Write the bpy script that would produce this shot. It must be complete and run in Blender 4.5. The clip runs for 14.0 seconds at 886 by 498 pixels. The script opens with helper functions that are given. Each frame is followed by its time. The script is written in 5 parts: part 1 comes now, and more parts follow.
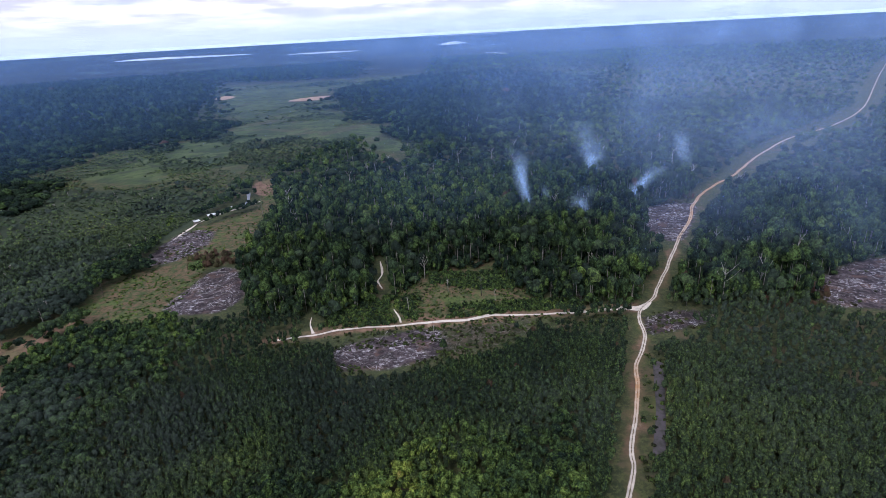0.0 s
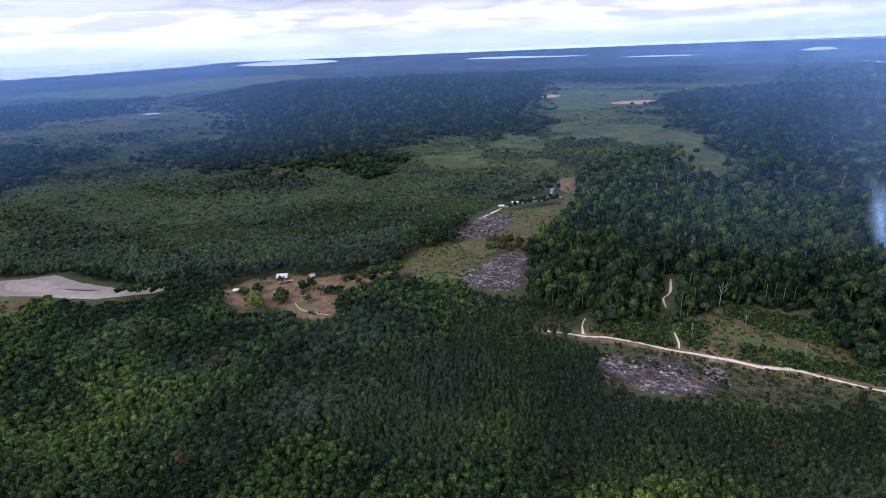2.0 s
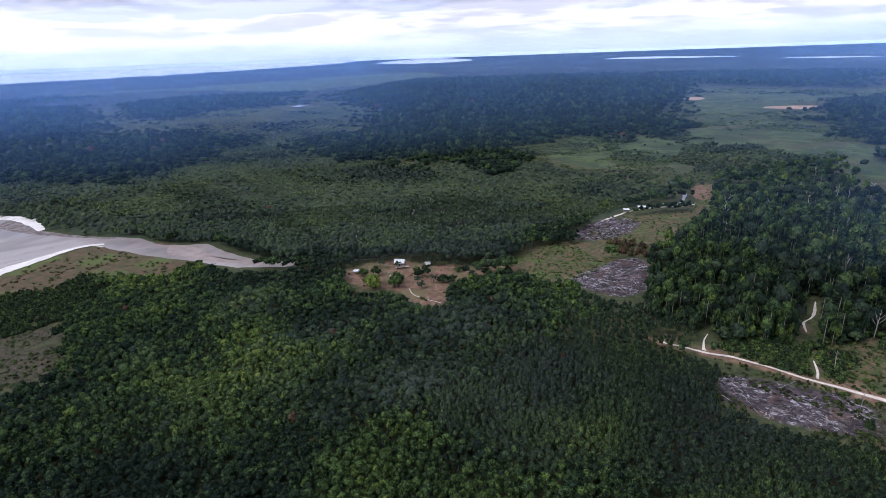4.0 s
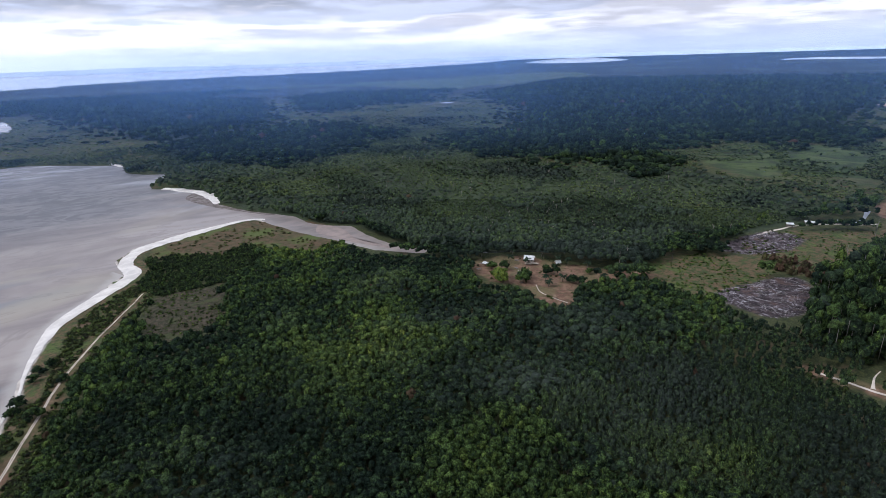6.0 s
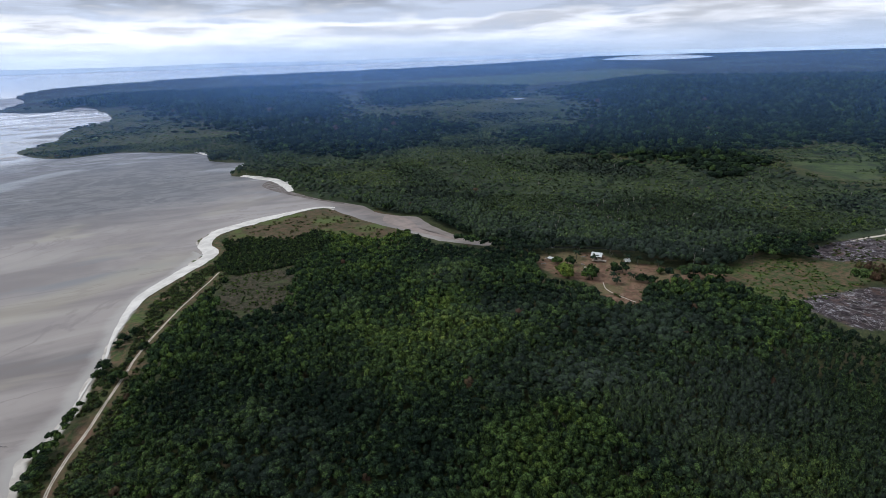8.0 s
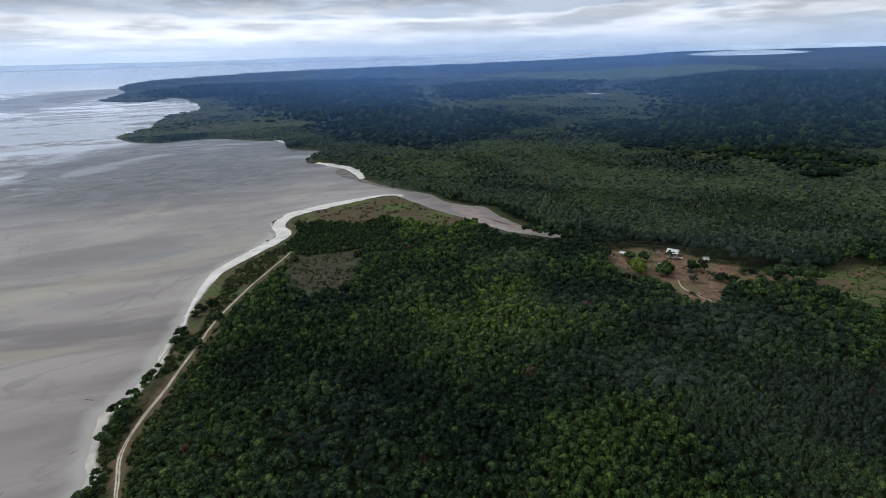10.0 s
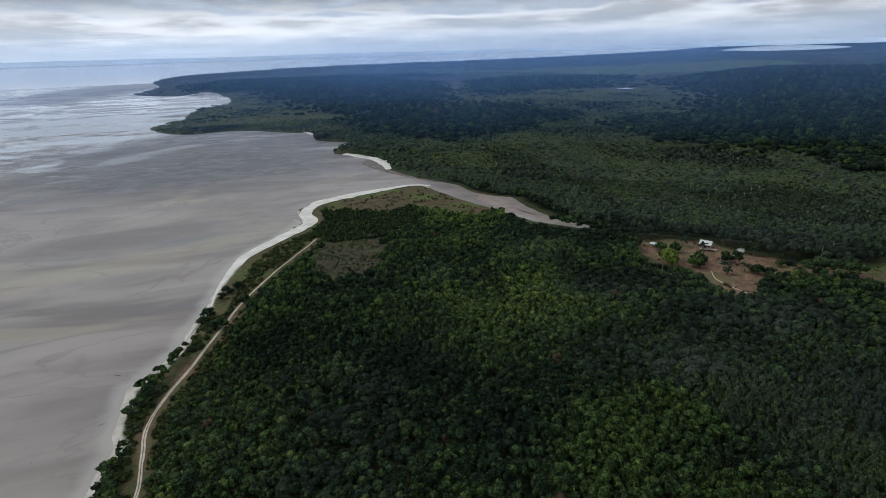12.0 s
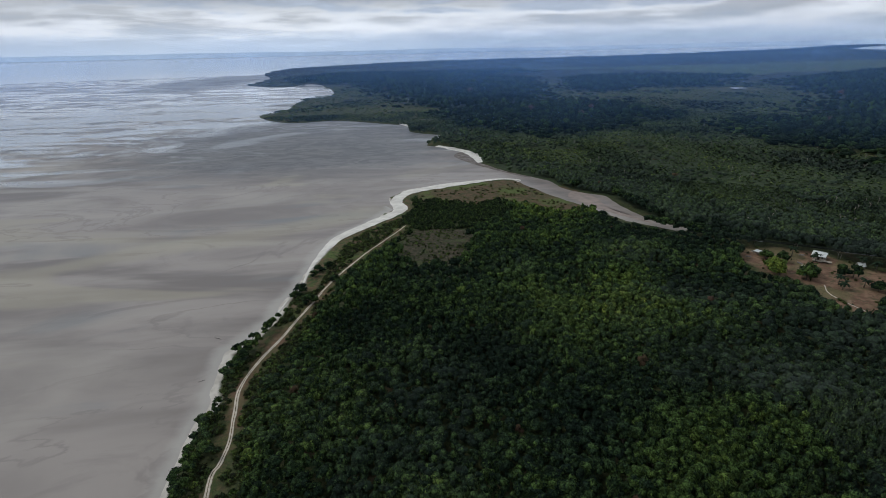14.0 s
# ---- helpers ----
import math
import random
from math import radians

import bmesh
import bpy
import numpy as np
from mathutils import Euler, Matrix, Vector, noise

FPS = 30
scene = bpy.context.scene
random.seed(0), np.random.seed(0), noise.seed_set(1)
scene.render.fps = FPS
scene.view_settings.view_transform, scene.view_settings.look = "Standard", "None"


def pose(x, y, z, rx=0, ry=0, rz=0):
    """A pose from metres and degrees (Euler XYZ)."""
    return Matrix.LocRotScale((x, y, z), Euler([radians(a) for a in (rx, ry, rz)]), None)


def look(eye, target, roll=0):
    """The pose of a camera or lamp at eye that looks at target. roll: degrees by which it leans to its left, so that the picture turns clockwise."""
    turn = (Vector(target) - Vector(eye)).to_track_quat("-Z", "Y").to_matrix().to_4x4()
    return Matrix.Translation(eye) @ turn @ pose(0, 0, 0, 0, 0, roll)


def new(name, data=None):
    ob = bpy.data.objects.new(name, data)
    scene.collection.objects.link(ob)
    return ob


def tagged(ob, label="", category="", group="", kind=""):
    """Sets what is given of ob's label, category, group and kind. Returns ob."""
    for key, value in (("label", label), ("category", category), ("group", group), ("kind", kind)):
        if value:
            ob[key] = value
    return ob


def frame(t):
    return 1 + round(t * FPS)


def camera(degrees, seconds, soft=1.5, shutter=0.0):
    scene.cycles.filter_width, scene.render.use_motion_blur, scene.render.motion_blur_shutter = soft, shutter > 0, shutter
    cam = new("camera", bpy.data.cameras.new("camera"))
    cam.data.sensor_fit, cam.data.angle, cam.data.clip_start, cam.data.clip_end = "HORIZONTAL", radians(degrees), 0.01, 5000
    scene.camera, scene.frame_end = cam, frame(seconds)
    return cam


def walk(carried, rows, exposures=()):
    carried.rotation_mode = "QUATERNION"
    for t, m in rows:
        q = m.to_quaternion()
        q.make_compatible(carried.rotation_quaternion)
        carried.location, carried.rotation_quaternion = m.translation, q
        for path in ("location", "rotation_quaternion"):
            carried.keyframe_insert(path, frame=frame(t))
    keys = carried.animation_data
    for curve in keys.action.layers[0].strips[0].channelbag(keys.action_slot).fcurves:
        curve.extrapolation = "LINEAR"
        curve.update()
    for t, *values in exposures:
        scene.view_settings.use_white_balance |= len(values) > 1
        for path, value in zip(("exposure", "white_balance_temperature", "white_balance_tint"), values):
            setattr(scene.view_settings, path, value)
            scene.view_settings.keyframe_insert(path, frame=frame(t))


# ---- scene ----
# ---- the camera: seconds, place in metres, heading (left of north), pitch and roll in degrees
ROWS = (
    (0, -0.07, -1.15, 120.8, 2.19, -21.49, -3.18),
    (0.5, 0.01, -1.08, 120.7, 7.68, -21.22, -3.04),
    (1, 0.33, -0.98, 120.4, 16.33, -20.69, -3.13),
    (1.5, 0.84, -0.85, 119.9, 27.25, -20.12, -2.79),
    (2, 1.46, -0.69, 119.3, 33.47, -19.81, -2.40),
    (2.5, 2.15, -0.52, 118.7, 35.34, -19.78, -2.33),
    (3, 2.85, -0.33, 118.0, 37.87, -19.69, -2.37),
    (3.5, 3.53, -0.13, 117.3, 41.69, -19.56, -2.21),
    (4, 4.16, 0.06, 116.6, 46.48, -19.38, -2.08),
    (6.5, 5.86, 0.97, 112.9, 63.28, -18.92, -1.82),
    (7, 5.86, 1.12, 112.1, 65.18, -18.92, -1.77),
    (9.5, 4.59, 1.60, 106.6, 73.01, -19.23, -1.77),
    (10, 4.21, 1.65, 105.2, 75.29, -19.23, -1.64),
    (10.5, 3.84, 1.68, 103.9, 76.58, -19.18, -1.46),
    (11, 3.51, 1.69, 102.5, 76.98, -19.30, -1.58),
    (11.5, 3.25, 1.70, 101.1, 77.37, -19.38, -1.60),
    (12, 3.08, 1.69, 99.8, 78.09, -19.48, -1.69),
    (12.5, 3.04, 1.68, 98.7, 81.11, -19.43, -1.50),
    (13, 3.16, 1.66, 97.8, 84.05, -19.41, -1.38),
    (13.5, 3.47, 1.64, 97.3, 85.64, -19.53, -1.31),
    (14, 4.00, 1.63, 97.3, 87.48, -19.62, -1.19),
)


def sight(x, y, z, yaw, pitch, roll):
    a, b = radians(yaw), radians(pitch)
    return look((x, y, z), (x - 100 * math.sin(a) * math.cos(b), y + 100 * math.cos(a) * math.cos(b), z + 100 * math.sin(b)), roll)


cam = camera(77.11, 14.0, soft=0.35)
walk(cam, [(r[0], sight(*r[1:])) for r in ROWS], exposures=((0, 0.25, 5850, 22), (4, 0.25, 5850, 22), (6.5, -0.04, 6050, 15), (10, -0.3, 6200, 8), (14, -0.62, 6250, 7)))

# ---- light: a closed cloud deck, with one weak and very wide sun behind it
SUN_UP, SUN_TURN = 48.0, 200.0


def build_world():
    w = bpy.data.worlds.new("overcast_sky")
    scene.world = w
    w.use_nodes = True
    nt = w.node_tree
    nt.nodes.clear()
    N = nt.nodes.new
    L = nt.links.new
    out, bg = N("ShaderNodeOutputWorld"), N("ShaderNodeBackground")
    L(bg.outputs[0], out.inputs[0])
    geo = N("ShaderNodeTexCoord")
    sep = N("ShaderNodeSeparateXYZ")
    L(geo.outputs["Generated"], sep.inputs[0])
    sky = N("ShaderNodeTexSky")
    sky.sky_type = "NISHITA"
    sky.sun_disc = False
    sky.sun_elevation, sky.sun_rotation = radians(SUN_UP), radians(SUN_TURN)
    sky.air_density, sky.dust_density = 1.0, 2.0

    def m(op, a, b=None, c=None):
        n = N("ShaderNodeMath")
        n.operation = op
        for i, v in enumerate((a, b, c)):
            if v is None:
                continue
            if isinstance(v, (int, float)):
                n.inputs[i].default_value = v
            else:
                L(v, n.inputs[i])
        return n.outputs[0]

    # the cloud deck as a flat layer seen from below
    zz = m("MAXIMUM", sep.outputs[2], 0.0)
    den = m("ADD", zz, 0.075)
    px, py = m("DIVIDE", sep.outputs[0], den), m("DIVIDE", sep.outputs[1], den)
    comb = N("ShaderNodeCombineXYZ")
    L(px, comb.inputs[0])
    L(py, comb.inputs[1])
    deck = N("ShaderNodeTexNoise")
    deck.inputs["Scale"].default_value, deck.inputs["Detail"].default_value, deck.inputs["Roughness"].default_value = 0.5, 6, 0.55
    L(comb.outputs[0], deck.inputs["Vector"])
    # heaped clouds seen edge-on, flatter than wide
    heap_at = N("ShaderNodeMapping")
    heap_at.inputs["Scale"].default_value = (6, 6, 44)
    L(geo.outputs["Generated"], heap_at.inputs["Vector"])
    heap = N("ShaderNodeTexNoise")
    heap.inputs["Scale"].default_value, heap.inputs["Detail"].default_value, heap.inputs["Roughness"].default_value = 1.0, 9, 0.62
    L(heap_at.outputs[0], heap.inputs["Vector"])
    both = m("ADD", m("MULTIPLY", deck.outputs[0], 0.4), m("MULTIPLY", heap.outputs[0], 0.6))
    # how high above the horizon: pale blue, then a bright gap, then the grey underside
    base = N("ShaderNodeValToRGB")
    ragged = m("ADD", sep.outputs[2], m("MULTIPLY", m("SUBTRACT", both, 0.5), m("MULTIPLY", m("MINIMUM", zz, 0.06), 3.4)))
    L(ragged, base.inputs[0])
    stops = [(0.0, SKY_LOW), (0.012, SKY_LOW), (0.026, SKY_MID), (0.042, SKY_GAP), (0.062, SKY_GAP), (0.078, SKY_DECK), (0.11, SKY_DECK), (0.17, SKY_HIGH), (1.0, SKY_HIGH)]
    er = base.color_ramp
    while len(er.elements) < len(stops):
        er.elements.new(0.5)
    for e, (p, c) in zip(er.elements, stops):
        e.position, e.color = p, (*c, 1)
    # light and dark lumps in the deck
    lump = N("ShaderNodeMapRange")
    lump.inputs[1].default_value, lump.inputs[2].default_value = 0.44, 0.57
    lump.inputs[3].default_value, lump.inputs[4].default_value = 0.7, 1.34
    L(both, lump.inputs[0])
    fade = N("ShaderNodeMapRange")
    fade.inputs[1].default_value, fade.inputs[2].default_value = 0.004, 0.05
    L(sep.outputs[2], fade.inputs[0])
    one = m("ADD", m("MULTIPLY", m("SUBTRACT", lump.outputs[0], 1.0), fade.outputs[0]), 1.0)
    cloud = N("ShaderNodeMix")
    cloud.data_type, cloud.blend_type = "RGBA", "MULTIPLY"
    cloud.inputs[0].default_value = 1.0
    L(base.outputs[0], cloud.inputs[6])
    west = N("ShaderNodeMapRange")
    west.inputs[1].default_value, west.inputs[2].default_value, west.inputs[3].default_value, west.inputs[4].default_value = 0.7, 1.0, 0.97, 1.24
    L(m("MULTIPLY", sep.outputs[0], -1.0), west.inputs[0])
    L(m("MULTIPLY", one, west.outputs[0]), cloud.inputs[7])
    # blue sky shows faintly through
    thin = N("ShaderNodeMix")
    thin.data_type, thin.blend_type = "RGBA", "ADD"
    thin.inputs[0].default_value = 0.012
    L(cloud.outputs[2], thin.inputs[6])
    L(sky.outputs[0], thin.inputs[7])
    L(thin.outputs[2], bg.inputs[0])
    bg.inputs[1].default_value = 1.0


SKY_LOW = (0.78, 0.88, 1.02)
SKY_GAP = (0.95, 0.96, 1.0)
SKY_MID = (0.85, 0.92, 1.03)
SKY_DECK = (0.46, 0.5, 0.58)
SKY_HIGH = (0.68, 0.71, 0.76)
build_world()
sun = new("sun", bpy.data.lights.new("sun", "SUN"))
sun.data.energy, sun.data.angle, sun.data.color = 1.4, radians(14), (1.0, 0.96, 0.9)
sun.matrix_world = look((0, 0, 500), (500 * math.sin(radians(SUN_TURN)) * -1, -500 * math.cos(radians(SUN_TURN)), 500 - 500 * math.tan(radians(SUN_UP))))

# ---- plan: places in metres, x east and y north of the start, on flat ground
HIGH = 108.0
FLAT = 1800.0
RNG = np.random.default_rng(7)

COAST = [(3000, -300), (300, -150), (60, -85), (-40, -64), (-102, -62), (-116, -63), (-133, -63), (-152, -65), (-168, -67), (-180, -61), (-196, -57), (-205, -55), (-222, -54),
         (-244, -52), (-272, -50), (-303, -42), (-325, -25), (-350, -14), (-377, -19), (-401, -10), (-414, 14), (-427, 45), (-432, 70), (-427, 80)]
RIVER = [(-409, 83), (-379, 94), (-354, 104), (-315, 122), (-297, 133), (-286, 143), (-282, 150),
         (-287, 155), (-305, 142), (-337, 132), (-366, 132), (-390, 108), (-420, 104), (-456, 78), (-497, 59)]
STREAM = [(-288, 148), (-278, 158), (-268, 170), (-256, 190), (-240, 214), (-224, 238), (-205, 268)]
COAST_NORTH = [(-545, 56), (-595, 28), (-608, 11), (-686, 32), (-713, -4), (-789, -11), (-814, -47), (-865, -115), (-853, -193), (-963, -259), (-1057, -235), (-1266, -245),
               (-1490, -204), (-1990, -341), (-1816, -394), (-1996, -564), (-2466, -606), (-3425, -830), (-4500, -720), (-6000, 200), (-6400, 1500), (-6900, 2600), (-8000, 4200), (-11000, 7500), (-17400, 13000)]
SEA = COAST + RIVER + COAST_NORTH + [(-60000, 36000), (-90000, -60000), (3000, -60000)]

MAIN_TRACK = [(-30, 0), (10, 55), (43, 116), (48, 133), (56, 154), (63, 177), (72, 197), (77, 218), (88, 233), (103, 261), (123, 299), (145, 337), (161, 371), (184, 403), (220, 440), (271, 503),
              (336, 570), (420, 633), (521, 739), (687, 959), (809, 1122), (1100, 1500)]
CROSS_TRACK = [(-83, 204), (-67, 209), (-50, 211), (-26, 214), (1, 217), (19, 220), (39, 221), (56, 221), (75, 222)]
FORK_PATH = [(-67, 209), (-70, 217), (-71, 224)]
MID_PATH = [(-42, 252), (-45, 261), (-44, 270), (-47, 288)]
MID_FOOT = [(-29, 216), (-30, 220), (-33, 229)]
COAST_TRACK = [(-40, -40), (-101, -50), (-113, -50), (-132, -53), (-146, -55), (-162, -53), (-182, -48), (-211, -42), (-235, -36), (-265, -25), (-309, -6)]
HUT_PATH = [(-204, 172), (-196, 168), (-187, 168), (-178, 170)]

SHORE_SAND = [(-178, -60), (-196, -56), (-208, -54), (-222, -52), (-240, -51), (-258, -50), (-275, -48), (-291, -43), (-308, -34), (-323, -24), (-332, -16), (-347, -10), (-370, -13), (-392, -5), (-407, 16), (-420, 45), (-427, 68), (-420, 92)]

BURN = {
    "a": [(-147, 239), (-144, 273), (-136, 290), (-122, 274), (-112, 251), (-117, 235), (-133, 231)],
    "b": [(-56, 195), (-44, 203), (-29, 208), (-13, 209), (-7, 196), (-12, 187), (-27, 182), (-51, 180)],
    "c": [(124, 363), (151, 375), (160, 367), (141, 326), (123, 299), (113, 317)],
    "d": [(163, 238), (191, 257), (215, 265), (260, 262), (230, 215), (179, 212), (164, 216), (156, 223)],
    "e": [(77, 211), (93, 218), (106, 213), (98, 206), (74, 199)],
    "g": [(-189, 296), (-194, 331), (-189, 354), (-169, 357), (-163, 322), (-175, 299)],
}
LITTER = [(-12, 209), (8, 214), (28, 218), (25, 204), (5, 191), (-8, 189)]
DITCH = [(70, 180), (73, 178), (67, 159), (57, 130), (53, 129), (61, 150)]
HUTS = [(-250, 161), (-252, 177), (-242, 194), (-223, 202), (-201, 217), (-181, 238), (-189, 204), (-194, 191), (-175, 170), (-184, 161), (-206, 166), (-221, 156), (-233, 153)]
GRASS_A = [(-189, 228), (-189, 273), (-170, 291), (-153, 289), (-143, 246), (-155, 225)]
GRASS_B = [(-158, 298), (-189, 322), (-181, 358), (-155, 400), (-170, 490), (-148, 423), (-142, 349), (-135, 299)]
PADS = [(-187, 481), (-174, 499), (-162, 474), (-158, 438), (-174, 452)]
CREEK_SAND = [(-191, 340), (-189, 372), (-181, 395), (-167, 412), (-160, 424)]
CREEK = [(-170, 414), (-167, 415), (-171, 430), (-178, 452), (-181, 451), (-173, 430)]
SCRUB = [(-65, 211), (-58, 226), (-36, 235), (-18, 266), (15, 277), (28, 236), (55, 225), (19, 219), (-26, 213), (-50, 209)]
SPIT = [(-372, 0), (-398, 6), (-414, 40), (-424, 78), (-396, 110), (-362, 122), (-340, 118), (-324, 92), (-342, 76), (-357, 56), (-345, 40), (-362, 14)]
BUSH = [(-322, -8), (-350, 0), (-366, 8), (-345, 40), (-357, 55), (-338, 68), (-312, 40), (-300, 24), (-303, 4)]
STUBBLE = [(-287, -8), (-303, 2), (-302, 24), (-286, 34), (-268, 27), (-250, 24), (-238, 10), (-242, -4), (-252, -12), (-266, -8)]
COAST_STRIP = [(-251, -49), (-302, -38), (-324, -16), (-311, -2), (-265, -25), (-229, -38), (-205, -44), (-208, -54)]
MARSH = [(-424, 557), (-432, 655), (-372, 690), (-333, 734), (-353, 859), (-470, 1168), (-605, 1557), (-511, 1627), (-353, 1577), (-241, 1683), (-120, 1688), (-296, 1337), (-248, 1108), (-186, 916),
         (-145, 808), (-103, 715), (-64, 633), (-33, 603), (-47, 569), (-90, 605), (-141, 670), (-171, 669), (-214, 703), (-260, 694), (-274, 654), (-245, 531), (-274, 500), (-308, 500), (-353, 534)]
MARSH_D = [(-78, 621), (-146, 744), (-149, 793), (-59, 662), (19, 587), (-8, 598)]
STRIP = [(-2806, 402), (-2895, 891), (-3287, 1973), (-3760, 3058), (-2619, 2562), (-1869, 1526), (-1683, 1127), (-1331, 783), (-1756, 898), (-2434, 877)]
DARK = {
    "a": [(-1459, 382), (-1929, 514), (-1978, 656), (-1923, 811), (-1828, 908), (-1843, 1073), (-1548, 846), (-1368, 745), (-1343, 688), (-1436, 599), (-1306, 465), (-1249, 376)],
    "b": [(-1499, 977), (-1686, 1212), (-2012, 1720), (-2457, 2450), (-2342, 3095), (-1602, 2698), (-1002, 2124), (-691, 1664), (-533, 1328), (-445, 1056), (-387, 928), (-350, 810), (-348, 746), (-377, 700),
          (-441, 698), (-470, 639), (-411, 519), (-382, 438), (-438, 427), (-438, 394), (-526, 388), (-603, 366), (-655, 373), (-701, 396), (-741, 454), (-747, 496), (-718, 526), (-771, 584), (-907, 669),
          (-958, 781), (-1073, 780), (-1252, 845)],
    "c": [(-277, 1210), (-275, 1340), (-226, 1377), (-133, 1571), (153, 1685), (330, 1294), (190, 796), (70, 670), (0, 625), (-36, 631), (-69, 665), (-95, 702), (-87, 757), (-64, 814), (-118, 802), (-156, 861),
          (-189, 937), (-213, 1024)],
    "d": [(-1101, 281), (-1087, 323), (-993, 363), (-833, 376), (-761, 345), (-781, 314), (-743, 271), (-717, 231), (-684, 193), (-664, 158), (-760, 90), (-925, 45), (-1000, 150)],
    "e": [(-1978, -428), (-3331, -502), (-4656, 121), (-5900, 1855), (-5400, 4000), (-3982, 2530), (-2934, 1386), (-2961, 1136), (-2560, 620), (-2153, 178), (-1782, -93)],
    "f": [(-1162, -33), (-1523, -122), (-1900, -200), (-2200, 150), (-1940, 420), (-1500, 350), (-1150, 270), (-960, 130), (-925, 40)],
    "g": [(-3781, 5000), (-2109, 4454), (-1111, 3492), (-596, 3622), (-356, 3183), (-372, 2296), (-320, 1745), (-461, 1719), (-725, 1790), (-1002, 2124), (-2342, 3095)],
}
SWAMP = [(-215, 238), (-230, 225), (-268, 176), (-300, 145), (-366, 135), (-390, 110), (-500, 62), (-600, 40), (-720, 20), (-850, 60), (-760, 290), (-1000, 480), (-1200, 700), (-1050, 800),
         (-760, 520), (-600, 385), (-430, 405), (-450, 500), (-350, 490), (-255, 475), (-195, 440), (-195, 330), (-205, 280)]
LAKES = {
    "lake_a": [(-3159, 5402), (-3714, 7086), (-2570, 6138), (-1707, 4984), (-1976, 4718)],
    "lake_b": [(-1339, 4637), (-1068, 5011), (-698, 4469), (-919, 4134)],
    "lagoon": [(-7093, 5516), (-12938, 10863), (-17120, 16182), (-7066, 7530), (-4328, 4440), (-3890, 3532), (-5009, 4051)],
    "lake_c": [(-130, 4983), (-15, 7070), (105, 5292), (-37, 4413)],
    "lake_d": [(-1000, 15000), (1000, 15500), (1250, 13200), (980, 13000)],
    "lake_e": [(1950, 11200), (2100, 10800), (2080, 9900), (1980, 9900)],
    "lake_f": [(150, 3050), (200, 2900), (240, 2560), (190, 2600)],
    "pond": [(-1289, 722), (-1321, 764), (-1264, 754), (-1239, 713)],
}
SAND = {"a": [(-331, 1117), (-335, 1220), (-276, 1269), (-255, 1115)], "b": [(-533, 1248), (-567, 1401), (-503, 1297), (-486, 1189)]}


def drawn_in(poly, k):
    """An outline made narrower along the line from the start."""
    p = np.array(poly, float)
    r = np.hypot(p[:, 0], p[:, 1])
    return [tuple(v) for v in p * ((r.mean() + (r - r.mean()) * k) / r)[:, None]]


LAKES = {key: drawn_in(poly, 0.6 if key == "lagoon" else 0.5) for key, poly in LAKES.items()}
STRIP = drawn_in(STRIP, 0.6)
SAND = {key: drawn_in(poly, 0.4) for key, poly in SAND.items()}


def place(x, y, z):
    """Lays a place of the flat plan into the world. Past FLAT the land is drawn in towards the eye along its own line of sight, so that the horizon lies within 4.9 km."""
    x, y, z = (np.asarray(v, float) for v in (x, y, z))
    r = np.maximum(np.hypot(x, y), 1e-6)
    over = np.maximum(r - FLAT, 0)
    d = np.where(over > 0, FLAT + 3000 * (1 - np.exp(-over / 3000)), r)
    k = d / r
    return x * k, y * k, z * k + HIGH * (1 - k)


def smooth(points, step=4.0, closed=False):
    """A curve through the points (Catmull-Rom), one place every step metres or so."""
    p = np.array(points, float)
    n = len(p)
    out = []
    for i in range(n if closed else n - 1):
        a, b, c, d = (p[(i + k) % n] if closed else p[min(max(i + k, 0), n - 1)] for k in (-1, 0, 1, 2))
        m = int(min(max(np.hypot(*(c - b)) / step, 1), 60))
        t = np.linspace(0, 1, m, endpoint=False)[:, None]
        out.append(0.5 * (2 * b + (c - a) * t + (2 * a - 5 * b + 4 * c - d) * t**2 + (3 * b - a - 3 * c + d) * t**3))
    if not closed:
        out.append(p[-1:])
    return np.concatenate(out)


def edge_distance(poly, x, y):
    """Metres to the outline, positive within."""
    p = np.array(poly, float)
    x, y = np.asarray(x, float).ravel(), np.asarray(y, float).ravel()
    best, inside = np.full(len(x), 1e30), np.zeros(len(x), bool)
    for (ax, ay), (bx, by) in zip(p, np.roll(p, -1, 0)):
        dx, dy = bx - ax, by - ay
        t = np.clip(((x - ax) * dx + (y - ay) * dy) / (dx * dx + dy * dy + 1e-9), 0, 1)
        best = np.minimum(best, (x - ax - t * dx) ** 2 + (y - ay - t * dy) ** 2)
        hit = (ay > y) != (by > y)
        inside ^= hit & (x < ax + (y - ay) * dx / (dy if dy else 1e-9))
    return np.sqrt(best) * np.where(inside, 1, -1)


def line_distance(line, x, y):
    p = np.array(line, float)
    x, y = np.asarray(x, float).ravel(), np.asarray(y, float).ravel()
    best = np.full(len(x), 1e30)
    for (ax, ay), (bx, by) in zip(p[:-1], p[1:]):
        dx, dy = bx - ax, by - ay
        t = np.clip(((x - ax) * dx + (y - ay) * dy) / (dx * dx + dy * dy + 1e-9), 0, 1)
        best = np.minimum(best, (x - ax - t * dx) ** 2 + (y - ay - t * dy) ** 2)
    return np.sqrt(best)


